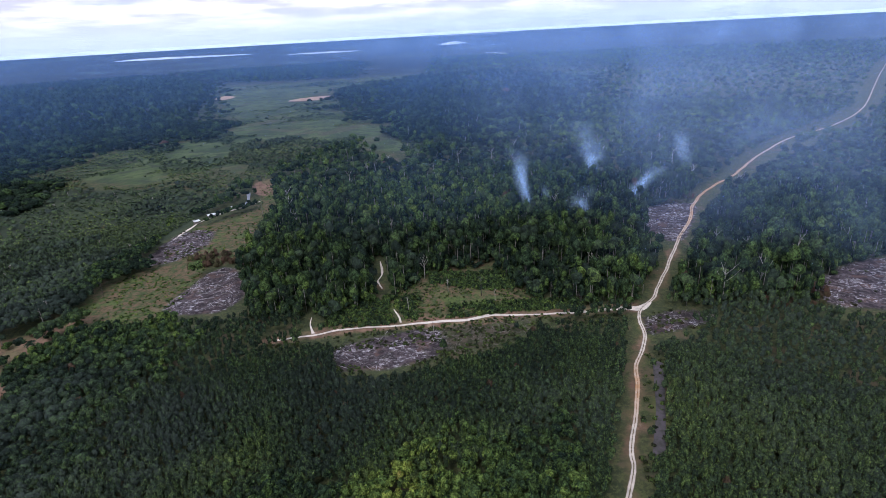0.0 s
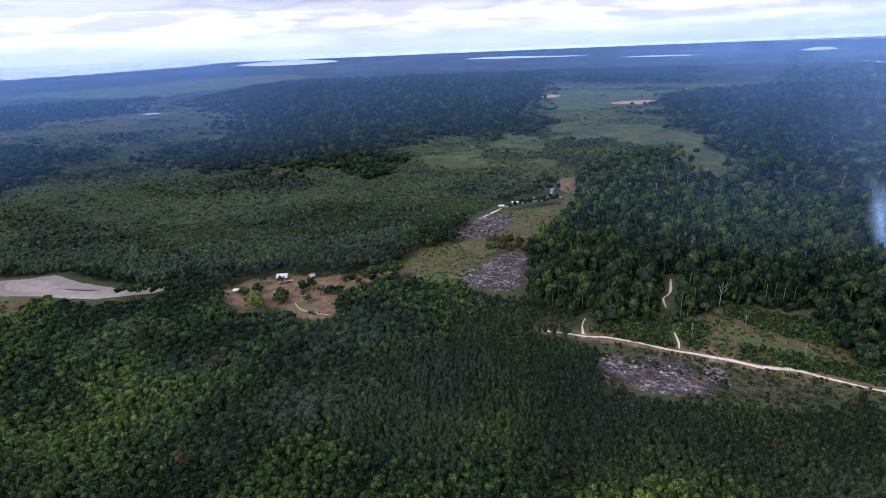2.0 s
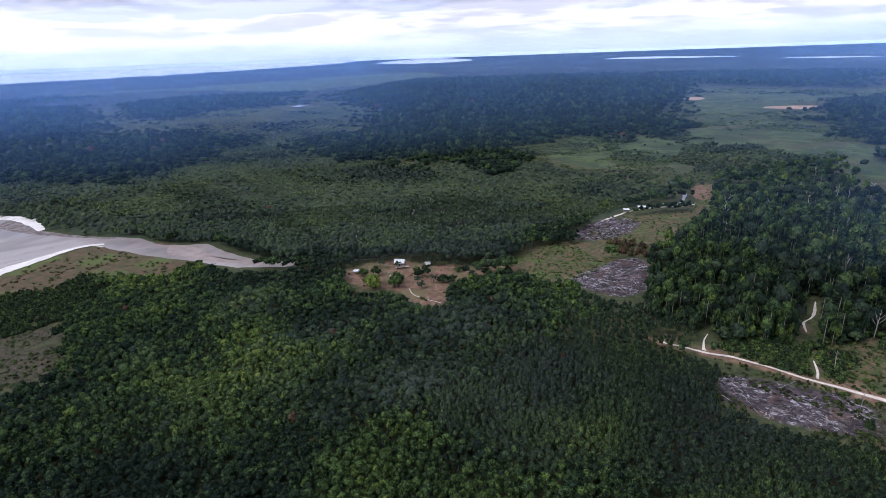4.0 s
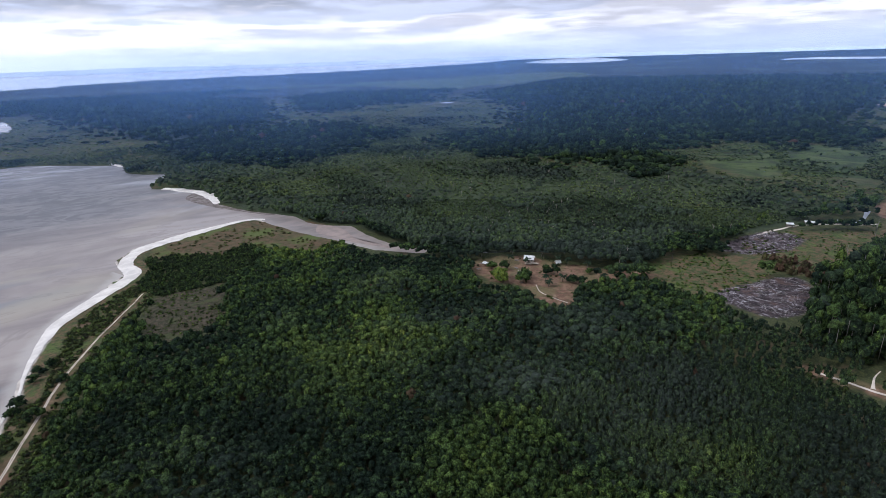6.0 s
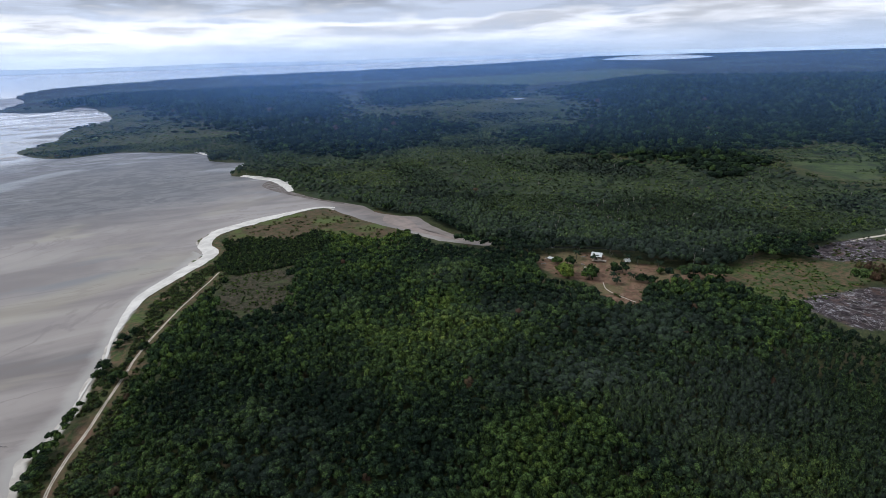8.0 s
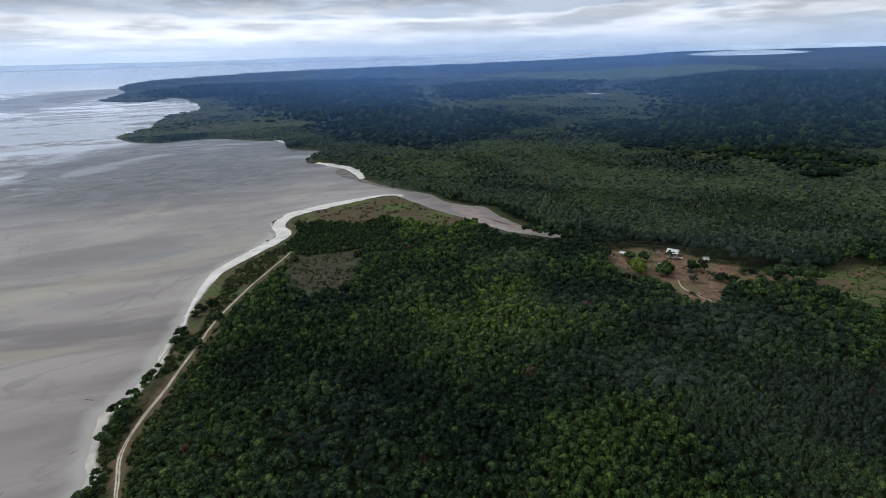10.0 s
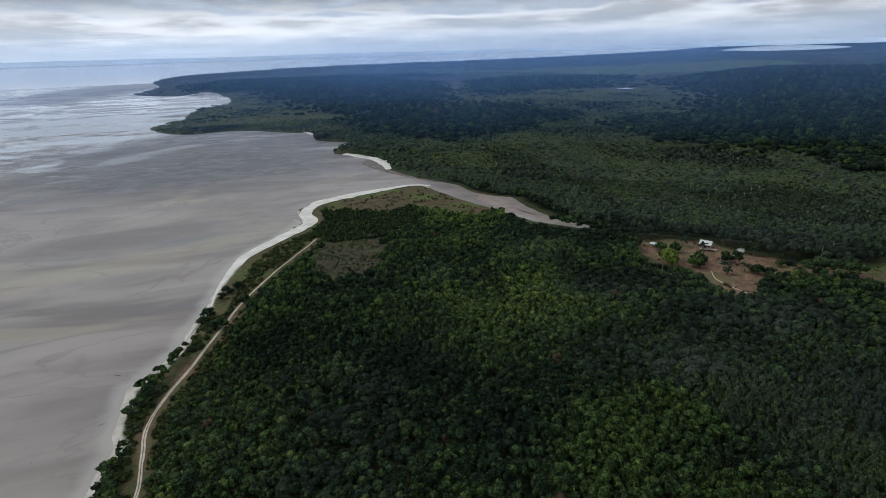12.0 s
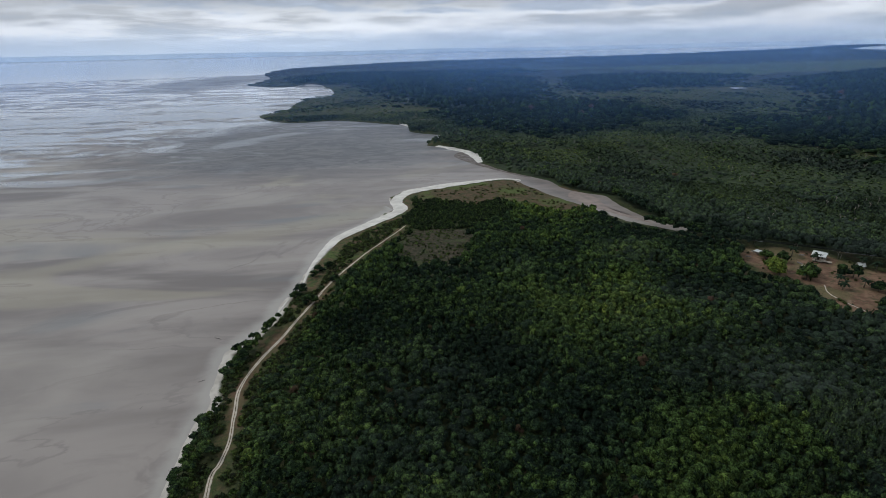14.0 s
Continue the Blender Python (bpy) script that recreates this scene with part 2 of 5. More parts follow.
def speckle(x, y, size, seed=0):
    """Smooth noise from 0 to 1 over the plan, with lumps of that size in metres."""
    u, v = np.asarray(x, float) / size, np.asarray(y, float) / size
    i, j = np.floor(u).astype(np.int64), np.floor(v).astype(np.int64)
    f, g = u - i, v - j
    f, g = f * f * (3 - 2 * f), g * g * (3 - 2 * g)

    def h(a, b):
        n = (a * 374761393 + b * 668265263 + seed * 982451653) & 0x7FFFFFFF
        n = ((n ^ (n >> 13)) * 1274126177) & 0x7FFFFFFF
        return ((n ^ (n >> 16)) & 0xFFFF) / 65535.0

    return (h(i, j) * (1 - f) + h(i + 1, j) * f) * (1 - g) + (h(i, j + 1) * (1 - f) + h(i + 1, j + 1) * f) * g


SEA_LINE = [tuple(p) for p in smooth(COAST + RIVER + COAST_NORTH, 25)] + SEA[-3:]


def shore(x, y):
    """Metres inland of the water's edge, with a slightly ragged line."""
    x, y = np.asarray(x, float).ravel(), np.asarray(y, float).ravel()
    d = -edge_distance(SEA_LINE, x, y)
    return d + (speckle(x, y, 14, 3) - 0.5) * 4 + (speckle(x, y, 5, 4) - 0.5) * 1.6


def lift(d):
    """The ground's height from the metres inland."""
    return np.clip(np.asarray(d) * 0.12, -1.5, 0.8)


def ragged(x, y):
    """Metres by which the edges of the marsh and of the far woods wander."""
    return (speckle(x, y, 70, 61) - 0.5) * 70 + (speckle(x, y, 24, 62) - 0.5) * 26


def deep(polys, x, y):
    return np.max([edge_distance(p, x, y) for p in polys], 0)


def wood_depth(x, y):
    """Metres inside the closed dark forest, with a wandering edge."""
    return deep(list(DARK.values()), x, y) + 0.9 * ragged(y, x)


# ---- materials
def nodes(name):
    mat = bpy.data.materials.new(name)
    mat.use_nodes = True
    nt = mat.node_tree
    return mat, nt, nt.nodes["Principled BSDF"]


class Wire:
    """Short ways to wire a node material."""

    def __init__(self, name, rough=0.8, gloss=0.3):
        self.mat, self.nt, self.p = nodes(name)
        self.p.inputs["Roughness"].default_value = rough
        self.p.inputs["Specular IOR Level"].default_value = gloss
        self.place = self.nt.nodes.new("ShaderNodeNewGeometry").outputs["Position"]

    def node(self, kind):
        return self.nt.nodes.new(kind)

    def link(self, a, b):
        self.nt.links.new(a, b)

    def noise(self, size, detail=4, rough=0.55, warp=0.0, stretch=None, vector=None):
        n = self.node("ShaderNodeTexNoise")
        n.inputs["Scale"].default_value, n.inputs["Detail"].default_value = 1.0 / size, detail
        n.inputs["Roughness"].default_value, n.inputs["Distortion"].default_value = rough, warp
        src = vector or self.place
        if stretch:
            mp = self.node("ShaderNodeMapping")
            mp.inputs["Rotation"].default_value = (0, 0, radians(stretch[2]))
            mp.inputs["Scale"].default_value = (stretch[0], stretch[1], 1)
            self.link(src, mp.inputs["Vector"])
            src = mp.outputs[0]
        self.link(src, n.inputs["Vector"])
        return n.outputs[0]

    def span(self, value, lo, hi, a=0.0, b=1.0, soft=True):
        n = self.node("ShaderNodeMapRange")
        n.interpolation_type = "SMOOTHSTEP" if soft else "LINEAR"
        for k, v in enumerate((lo, hi, a, b)):
            n.inputs[k + 1].default_value = v
        self.link(value, n.inputs[0])
        return n.outputs[0]

    def math(self, op, a, b):
        n = self.node("ShaderNodeMath")
        n.operation = op
        for k, v in enumerate((a, b)):
            if isinstance(v, (int, float)):
                n.inputs[k].default_value = v
            else:
                self.link(v, n.inputs[k])
        return n.outputs[0]

    def mix(self, f, a, b):
        n = self.node("ShaderNodeMix")
        n.data_type = "RGBA"
        for k, v in ((0, f), (6, a), (7, b)):
            if isinstance(v, tuple):
                n.inputs[k].default_value = (*v, 1)
            elif isinstance(v, (int, float)):
                n.inputs[k].default_value = v
            else:
                self.link(v, n.inputs[k])
        return n.outputs[2]

    def field(self, name):
        n = self.node("ShaderNodeAttribute")
        n.attribute_name = name
        return n.outputs["Fac"]

    def ramp(self, value, stops):
        n = self.node("ShaderNodeValToRGB")
        while len(n.color_ramp.elements) < len(stops):
            n.color_ramp.elements.new(0.5)
        for e, (p, c) in zip(n.color_ramp.elements, stops):
            e.position, e.color = p, (*c, 1)
        self.link(value, n.inputs[0])
        return n.outputs[0]

    def done(self, colour, bump=None, strength=0.4, depth=0.1):
        if isinstance(colour, tuple):
            self.p.inputs["Base Color"].default_value = (*colour, 1)
        else:
            self.link(colour, self.p.inputs["Base Color"])
        if bump is not None:
            b = self.node("ShaderNodeBump")
            b.inputs["Strength"].default_value, b.inputs["Distance"].default_value = strength, depth
            self.link(bump, b.inputs["Height"])
            self.link(b.outputs[0], self.p.inputs["Normal"])
        return self.mat


def foliage_material(name="foliage"):
    w = Wire(name, 0.85, 0.05)
    island = w.node("ShaderNodeNewGeometry").outputs["Random Per Island"]
    t = w.field("tone")
    t = w.math("ADD", t, w.math("MULTIPLY", w.math("SUBTRACT", island, 0.5), 0.46))
    t = w.math("ADD", t, w.math("MULTIPLY", w.math("SUBTRACT", w.noise(1.6, 4, 0.65), 0.5), 0.25))
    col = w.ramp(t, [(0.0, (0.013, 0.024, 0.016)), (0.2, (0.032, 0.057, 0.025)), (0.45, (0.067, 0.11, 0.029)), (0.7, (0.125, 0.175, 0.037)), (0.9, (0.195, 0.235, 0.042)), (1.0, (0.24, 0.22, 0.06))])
    # shade of the gaps between leaves, painted by noise into the leaf colour
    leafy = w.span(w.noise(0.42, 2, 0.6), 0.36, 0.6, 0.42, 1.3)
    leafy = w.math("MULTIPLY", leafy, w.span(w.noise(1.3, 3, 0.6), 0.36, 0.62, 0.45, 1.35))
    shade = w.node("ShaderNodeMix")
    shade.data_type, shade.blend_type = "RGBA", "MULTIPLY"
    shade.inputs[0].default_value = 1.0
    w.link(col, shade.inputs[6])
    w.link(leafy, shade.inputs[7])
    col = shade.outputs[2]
    grey = w.field("grey")
    col = w.mix(grey, col, (0.075, 0.095, 0.082))
    dry = w.field("dry")
    col = w.mix(dry, col, (0.105, 0.06, 0.042))
    return w.done(col, w.noise(0.6, 3, 0.75), 1.0, 0.8)


def ground_material():
    w = Wire("ground", 0.9, 0.15)
    rag = w.math("ADD", w.math("MULTIPLY", w.math("SUBTRACT", w.noise(9, 5, 0.65), 0.5), 9.0), w.math("MULTIPLY", w.math("SUBTRACT", w.noise(45, 3), 0.5), 14.0))
    grain, clump = w.noise(0.9, 4, 0.7), w.noise(6, 4, 0.6)
    soil = w.mix(w.span(clump, 0.35, 0.65), (0.032, 0.044, 0.021), (0.055, 0.064, 0.03))
    soil = w.mix(w.span(w.noise(1.4, 5, 0.75), 0.46, 0.6, 0, 0.85), soil, (0.085, 0.095, 0.036))
    soil = w.mix(w.span(w.noise(12, 4, 0.6), 0.54, 0.64, 0, 0.7), soil, (0.105, 0.08, 0.05))
    # marsh sedge
    sedge = w.mix(w.span(w.noise(60, 5, 0.6, 0.6), 0.38, 0.62), (0.04, 0.066, 0.03), (0.064, 0.096, 0.036))
    sedge = w.mix(w.span(w.noise(14, 5, 0.65), 0.47, 0.6, 0, 0.8), sedge, (0.036, 0.046, 0.032))
    sedge = w.mix(w.span(w.noise(48, 5, 0.6, 1.2), 0.53, 0.6, 0, 0.7), sedge, (0.085, 0.115, 0.048))
    sedge = w.mix(w.span(w.noise(130, 3, 0.5, 1.5), 0.55, 0.62, 0, 0.4), sedge, (0.1, 0.085, 0.05))
    col = w.mix(w.span(w.math("ADD", w.field("marsh"), w.math("MULTIPLY", rag, 2.2)), -6, 6), soil, sedge)
    # low swamp thicket between the shrubs
    thicket = w.mix(w.span(w.noise(90, 5, 0.6, 0.5), 0.4, 0.6), (0.034, 0.048, 0.027), (0.05, 0.07, 0.034))
    thicket = w.mix(w.span(w.noise(2.5, 4, 0.7), 0.45, 0.65, 0, 0.6), thicket, (0.03, 0.042, 0.026))
    col = w.mix(w.span(w.math("ADD", w.field("swamp"), rag), -4, 4), col, thicket)
    # grass and scrub in the clearings
    turf = w.mix(w.span(w.noise(4, 6, 0.7), 0.4, 0.6), (0.06, 0.085, 0.03), (0.15, 0.098, 0.06))
    turf = w.mix(w.span(w.noise(15, 5, 0.6), 0.5, 0.62, 0, 0.85), turf, (0.085, 0.125, 0.034))
    turf = w.mix(w.span(w.noise(1.5, 5, 0.75), 0.48, 0.6, 0, 0.85), turf, (0.04, 0.056, 0.022))
    turf = w.mix(w.span(w.noise(9, 4, 0.6), 0.56, 0.68, 0, 0.7), turf, (0.17, 0.12, 0.08))
    col = w.mix(w.span(w.math("ADD", w.field("turf"), rag), -2, 3), col, turf)
    # dry heath on the spit
    heath = w.mix(w.span(w.noise(5, 5, 0.65), 0.35, 0.62), (0.065, 0.065, 0.03), (0.12, 0.082, 0.05))
    heath = w.mix(w.span(w.noise(28, 3), 0.5, 0.65), heath, (0.09, 0.115, 0.036))
    col = w.mix(w.span(w.math("ADD", w.field("heath"), rag), -2, 3), col, heath)
    # grey-brown stubble of a cut field
    stub = w.mix(w.span(w.noise(2.2, 6, 0.75), 0.4, 0.62), (0.032, 0.038, 0.018), (0.082, 0.066, 0.046))
    stub = w.mix(w.span(w.noise(7, 5, 0.7), 0.6, 0.7, 0, 0.6), stub, (0.15, 0.13, 0.11))
    stub = w.mix(w.span(w.noise(11, 4), 0.52, 0.62, 0, 0.8), stub, (0.07, 0.085, 0.035))
    col = w.mix(w.span(w.math("ADD", w.field("stubble"), rag), -2, 3), col, stub)
    # bare tan and red-brown earth
    earth = w.mix(w.span(w.noise(5, 6, 0.7), 0.38, 0.62), (0.25, 0.158, 0.105), (0.15, 0.088, 0.06))
    earth = w.mix(w.span(w.noise(17, 5), 0.48, 0.6, 0, 0.75), earth, (0.135, 0.125, 0.06))
    earth = w.mix(w.span(w.noise(2.2, 5, 0.75), 0.5, 0.62, 0, 0.8), earth, (0.085, 0.078, 0.042))
    earth = w.mix(w.span(w.noise(7, 5, 0.7), 0.6, 0.7, 0, 0.7), earth, (0.34, 0.245, 0.175))
    col = w.mix(w.span(w.math("ADD", w.field("earth"), rag), -2, 2), col, earth)
    # burnt ground: char, ash and purple-brown litter
    char = w.mix(w.span(w.noise(3, 7, 0.75, 0.8), 0.42, 0.6), (0.03, 0.024, 0.027), (0.1, 0.078, 0.082))
    char = w.mix(w.span(w.noise(8, 4), 0.54, 0.66, 0, 0.8), char, (0.11, 0.068, 0.055))
    char = w.mix(w.math("MULTIPLY", w.span(w.noise(2.0, 7, 0.8, 0.6), 0.51, 0.6), w.span(w.noise(11, 4), 0.42, 0.56)), char, (0.46, 0.44, 0.46))
    col = w.mix(w.span(w.math("ADD", w.field("burn"), w.math("MULTIPLY", rag, 0.6)), -1.5, 1.5), col, char)
    # dry shore sand under the land's edge
    sand = w.mix(w.span(clump, 0.4, 0.6), (0.62, 0.58, 0.52), (0.5, 0.46, 0.41))
    col = w.mix(w.span(w.math("ADD", w.field("beach"), w.math("MULTIPLY", rag, 0.25)), -0.8, 0.8), col, sand)
    # closed forest far off; canopy shade and the blue of distance are in its colours
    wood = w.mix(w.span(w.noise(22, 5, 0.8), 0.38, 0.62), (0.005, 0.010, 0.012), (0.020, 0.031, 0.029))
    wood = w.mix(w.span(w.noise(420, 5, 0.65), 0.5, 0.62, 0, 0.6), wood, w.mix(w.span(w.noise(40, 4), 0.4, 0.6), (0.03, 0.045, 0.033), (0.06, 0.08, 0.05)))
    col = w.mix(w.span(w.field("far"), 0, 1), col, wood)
    return w.done(col, w.math("ADD", w.math("MULTIPLY", clump, 2.0), grain), 0.8, 0.4)


def flat_material():
    """Wet tidal sand and mud with films of standing water."""
    w = Wire("tidal_flat", 0.4, 0.4)
    bands = w.noise(85, 6, 0.5, 1.8, (1.0, 0.42, 20))
    fine = w.noise(16, 6, 0.6, 1.6, (1.0, 0.5, 14))
    col = w.mix(w.span(bands, 0.36, 0.64), (0.205, 0.18, 0.166), (0.35, 0.312, 0.285))
    col = w.mix(w.span(fine, 0.5, 0.72, 0, 0.3), col, (0.19, 0.168, 0.158))
    # drained hollows, pale bars and a few bluish and ochre shallows
    col = w.mix(w.span(w.noise(120, 5, 0.5, 2.0, (1.0, 0.36, 18)), 0.53, 0.66, 0, 0.6), col, (0.43, 0.392, 0.35))
    col = w.mix(w.span(w.noise(64, 4, 0.5, 1.0, (1.0, 0.5, 8)), 0.56, 0.7, 0, 0.7), col, (0.2, 0.215, 0.225))
    col = w.mix(w.span(w.noise(75, 3, 0.45, 1.4, (1.0, 0.3, 30)), 0.6, 0.7, 0, 0.5), col, (0.4, 0.36, 0.27))
    # thin dark runnels
    vein = w.noise(60, 6, 0.55, 2.2, (1.0, 0.45, 22))
    rim = w.span(w.math("ABSOLUTE", w.math("SUBTRACT", vein, 0.5), 0), 0.0, 0.03, 0.28, 0)
    col = w.mix(w.math("MULTIPLY", rim, w.span(bands, 0.42, 0.62)), col, (0.115, 0.1, 0.096))
    # standing water far out lies in sheets and braided films between dark mud
    wet = w.math("ADD", w.field("wet"), w.math("MULTIPLY", w.math("SUBTRACT", w.noise(260, 5, 0.5, 1.2, (1.0, 0.55, 20)), 0.5), 0.9))
    mud = w.mix(w.span(fine, 0.38, 0.62), (0.115, 0.113, 0.118), (0.2, 0.192, 0.188))
    col = w.mix(w.math("MULTIPLY", w.span(wet, 0.05, 0.5, 0, 0.85), w.span(w.noise(48, 6, 0.6, 1.4, (1.0, 0.5, 26)), 0.42, 0.6)), col, mud)
    bay = w.math("ADD", w.field("bay"), w.math("MULTIPLY", w.math("SUBTRACT", w.noise(50, 5, 0.6, 1.5, (1.0, 0.4, 30)), 0.5), 0.9))
    col = w.mix(w.span(bay, 0.1, 0.7, 0, 0.88), col, w.mix(w.span(fine, 0.4, 0.62), (0.09, 0.094, 0.104), (0.175, 0.172, 0.176)))
    col = w.mix(w.span(w.field("silt"), -6, 14, 0, 0.85), col, w.mix(w.span(fine, 0.4, 0.62), (0.125, 0.105, 0.096), (0.25, 0.2, 0.175)))
    hem = w.math("ADD", w.field("offing"), w.math("MULTIPLY", w.math("SUBTRACT", w.noise(7, 4), 0.5), 5.0))
    col = w.mix(w.span(hem, 1, 7, 0.7, 0), col, (0.46, 0.435, 0.4))
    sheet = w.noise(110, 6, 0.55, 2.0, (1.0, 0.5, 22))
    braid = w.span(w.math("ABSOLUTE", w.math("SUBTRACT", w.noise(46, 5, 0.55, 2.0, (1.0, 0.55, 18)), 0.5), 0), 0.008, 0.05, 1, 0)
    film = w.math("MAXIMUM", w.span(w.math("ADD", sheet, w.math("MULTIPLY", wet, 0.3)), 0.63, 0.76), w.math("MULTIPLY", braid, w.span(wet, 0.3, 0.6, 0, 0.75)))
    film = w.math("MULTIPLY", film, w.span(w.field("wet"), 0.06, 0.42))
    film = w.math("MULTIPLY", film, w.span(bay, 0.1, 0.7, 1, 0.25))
    # the films' sky reflection is painted as a bright base colour
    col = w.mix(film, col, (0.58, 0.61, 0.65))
    rough = w.node("ShaderNodeMix")
    rough.inputs[2].default_value, rough.inputs[3].default_value = 0.42, 0.06
    w.link(film, rough.inputs[0])
    w.link(rough.outputs[0], w.p.inputs["Roughness"])
    w.link(w.span(film, 0, 1, 0.18, 0.5), w.p.inputs["Specular IOR Level"])
    return w.done(col, w.noise(5, 3), 0.05, 0.03)


def road_material(name, pale, rust, ruts=0.9):
    w = Wire(name, 0.95, 0.1)
    across = w.field("across")
    rut = w.span(w.math("ABSOLUTE", w.math("SUBTRACT", w.math("ABSOLUTE", across, 0), 0.5), 0), 0.12, 0.38)
    n = w.noise(2.5, 5, 0.7)
    col = w.mix(w.span(n, 0.35, 0.7), pale, tuple(v * 0.72 for v in pale))
    verge = w.mix(w.span(w.noise(1.2, 4), 0.4, 0.6), (0.11, 0.10, 0.055), (0.2, 0.15, 0.1))
    col = w.mix(w.span(w.math("ADD", w.math("MULTIPLY", rut, ruts), w.math("SUBTRACT", n, 0.5)), 0.55, 0.85), col, verge)
    col = w.mix(w.math("MULTIPLY", w.field("rust"), w.span(w.noise(4, 3), 0.3, 0.5, 0.4, 1.0)), col, rust)
    return w.done(col, n, 0.5, 0.1)


def sand_material():
    w = Wire("beach_sand", 0.9, 0.2)
    col = w.mix(w.span(w.noise(7, 5, 0.6), 0.35, 0.65), (0.78, 0.75, 0.69), (0.62, 0.59, 0.54))
    return w.done(col, w.noise(1.5, 4), 0.4, 0.1)


def plain(name, colour, dark, size=0.6, rough=0.8, gloss=0.3):
    w = Wire(name, rough, gloss)
    n = w.noise(size, 5, 0.65)
    return w.done(w.mix(w.span(n, 0.35, 0.68), colour, dark), n, 0.4, 0.03)


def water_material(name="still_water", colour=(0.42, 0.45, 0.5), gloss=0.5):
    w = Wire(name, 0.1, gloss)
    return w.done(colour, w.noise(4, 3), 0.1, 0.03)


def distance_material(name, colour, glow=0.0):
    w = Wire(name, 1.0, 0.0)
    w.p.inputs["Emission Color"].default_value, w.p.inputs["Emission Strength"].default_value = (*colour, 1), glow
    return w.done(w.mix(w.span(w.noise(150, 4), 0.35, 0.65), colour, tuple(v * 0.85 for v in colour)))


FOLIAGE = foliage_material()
GROUND = ground_material()
TIDAL = flat_material()
TRACK = road_material("track_sand", (0.62, 0.55, 0.46), (0.45, 0.24, 0.1), 0.8)
PATH = road_material("path_sand", (0.7, 0.63, 0.54), (0.45, 0.24, 0.1), 0.3)
BEACH = sand_material()
MUD = plain("mud", (0.10, 0.078, 0.066), (0.25, 0.22, 0.2), 5, 0.7, 0.3)
RIVER_SAND = plain("river_sand", (0.34, 0.275, 0.24), (0.24, 0.2, 0.18), 8, 0.7, 0.3)
BARE = plain("bare_grey_soil", (0.1, 0.09, 0.095), (0.055, 0.056, 0.045), 3, 0.95, 0.1)
PIT_SAND = plain("pit_sand", (0.46, 0.32, 0.21), (0.34, 0.22, 0.14), 12, 0.9, 0.1)
WATER = water_material()
# dark reflection of the bank trees put into the stream's colour
DARK_WATER = water_material("dark_stream", (0.02, 0.024, 0.02), 0.15)
BARK = plain("bark", (0.20, 0.18, 0.15), (0.10, 0.09, 0.075))
PALE_BARK = plain("bleached_wood", (0.42, 0.39, 0.35), (0.26, 0.24, 0.215))
STEM_BARK = plain("stem_bark", (0.3, 0.28, 0.25), (0.17, 0.155, 0.135))
CHARRED = plain("charred_wood", (0.05, 0.045, 0.045), (0.11, 0.1, 0.1))
ASHEN = plain("ashen_log", (0.46, 0.44, 0.43), (0.2, 0.18, 0.18))
ROOF = plain("pale_sheet_roof", (0.72, 0.74, 0.72), (0.52, 0.54, 0.52), 1.2, 0.5)
THATCH = plain("dry_thatch", (0.42, 0.37, 0.3), (0.26, 0.22, 0.17))
BOARDS = plain("board_wall", (0.36, 0.32, 0.27), (0.24, 0.2, 0.17))
# shade inside doorways and windows, painted as near-black panels on the wall
DARKNESS = plain("opening_shade", (0.03, 0.03, 0.03), (0.05, 0.045, 0.04))
# pale base colour holds the sky reflection of the open sea
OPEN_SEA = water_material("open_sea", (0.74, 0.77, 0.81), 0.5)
# hills painted haze blue, with a glow in place of the lit air
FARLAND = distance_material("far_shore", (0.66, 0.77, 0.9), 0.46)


# ---- meshes from arrays
def mesh_object(name, verts, faces, mat, fields=None, is_smooth=True):
    """One mesh from vertices (n, 3) and faces (m, 3 or 4), with named numbers on its vertices."""
    me = bpy.data.meshes.new(name)
    verts, faces = np.asarray(verts, np.float32), np.asarray(faces, np.int32)
    k = faces.shape[1]
    me.vertices.add(len(verts))
    me.vertices.foreach_set("co", verts.ravel())
    me.loops.add(faces.size)
    me.loops.foreach_set("vertex_index", faces.ravel())
    me.polygons.add(len(faces))
    me.polygons.foreach_set("loop_start", np.arange(0, faces.size, k, dtype=np.int32))
    me.update(calc_edges=True)
    me.polygons.foreach_set("use_smooth", np.full(len(faces), is_smooth))
    for key, values in (fields or {}).items():
        me.attributes.new(key, "FLOAT", "POINT").data.foreach_set("value", np.asarray(values, np.float32).ravel())
    me.materials.append(mat)
    me.validate()
    return new(name, me)


def grid_faces(rows, cols):
    a = (np.arange(rows - 1)[:, None] * cols + np.arange(cols - 1)[None]).ravel()
    return np.stack([a, a + 1, a + cols + 1, a + cols], 1)


# ---- the ground: one sheet out to the horizon, dipping under the water at the shore
def polar(rings, a0, a1, count):
    a = np.radians(np.linspace(a0, a1, count))
    r = np.asarray(rings)[:, None]
    return (-r * np.sin(a)).ravel(), (r * np.cos(a)).ravel()


RINGS = np.concatenate([np.linspace(0.5, 80, 14), np.geomspace(84, 600, 120), np.geomspace(606, 2500, 80), np.geomspace(2550, 90000, 60)])
BEARINGS = 460


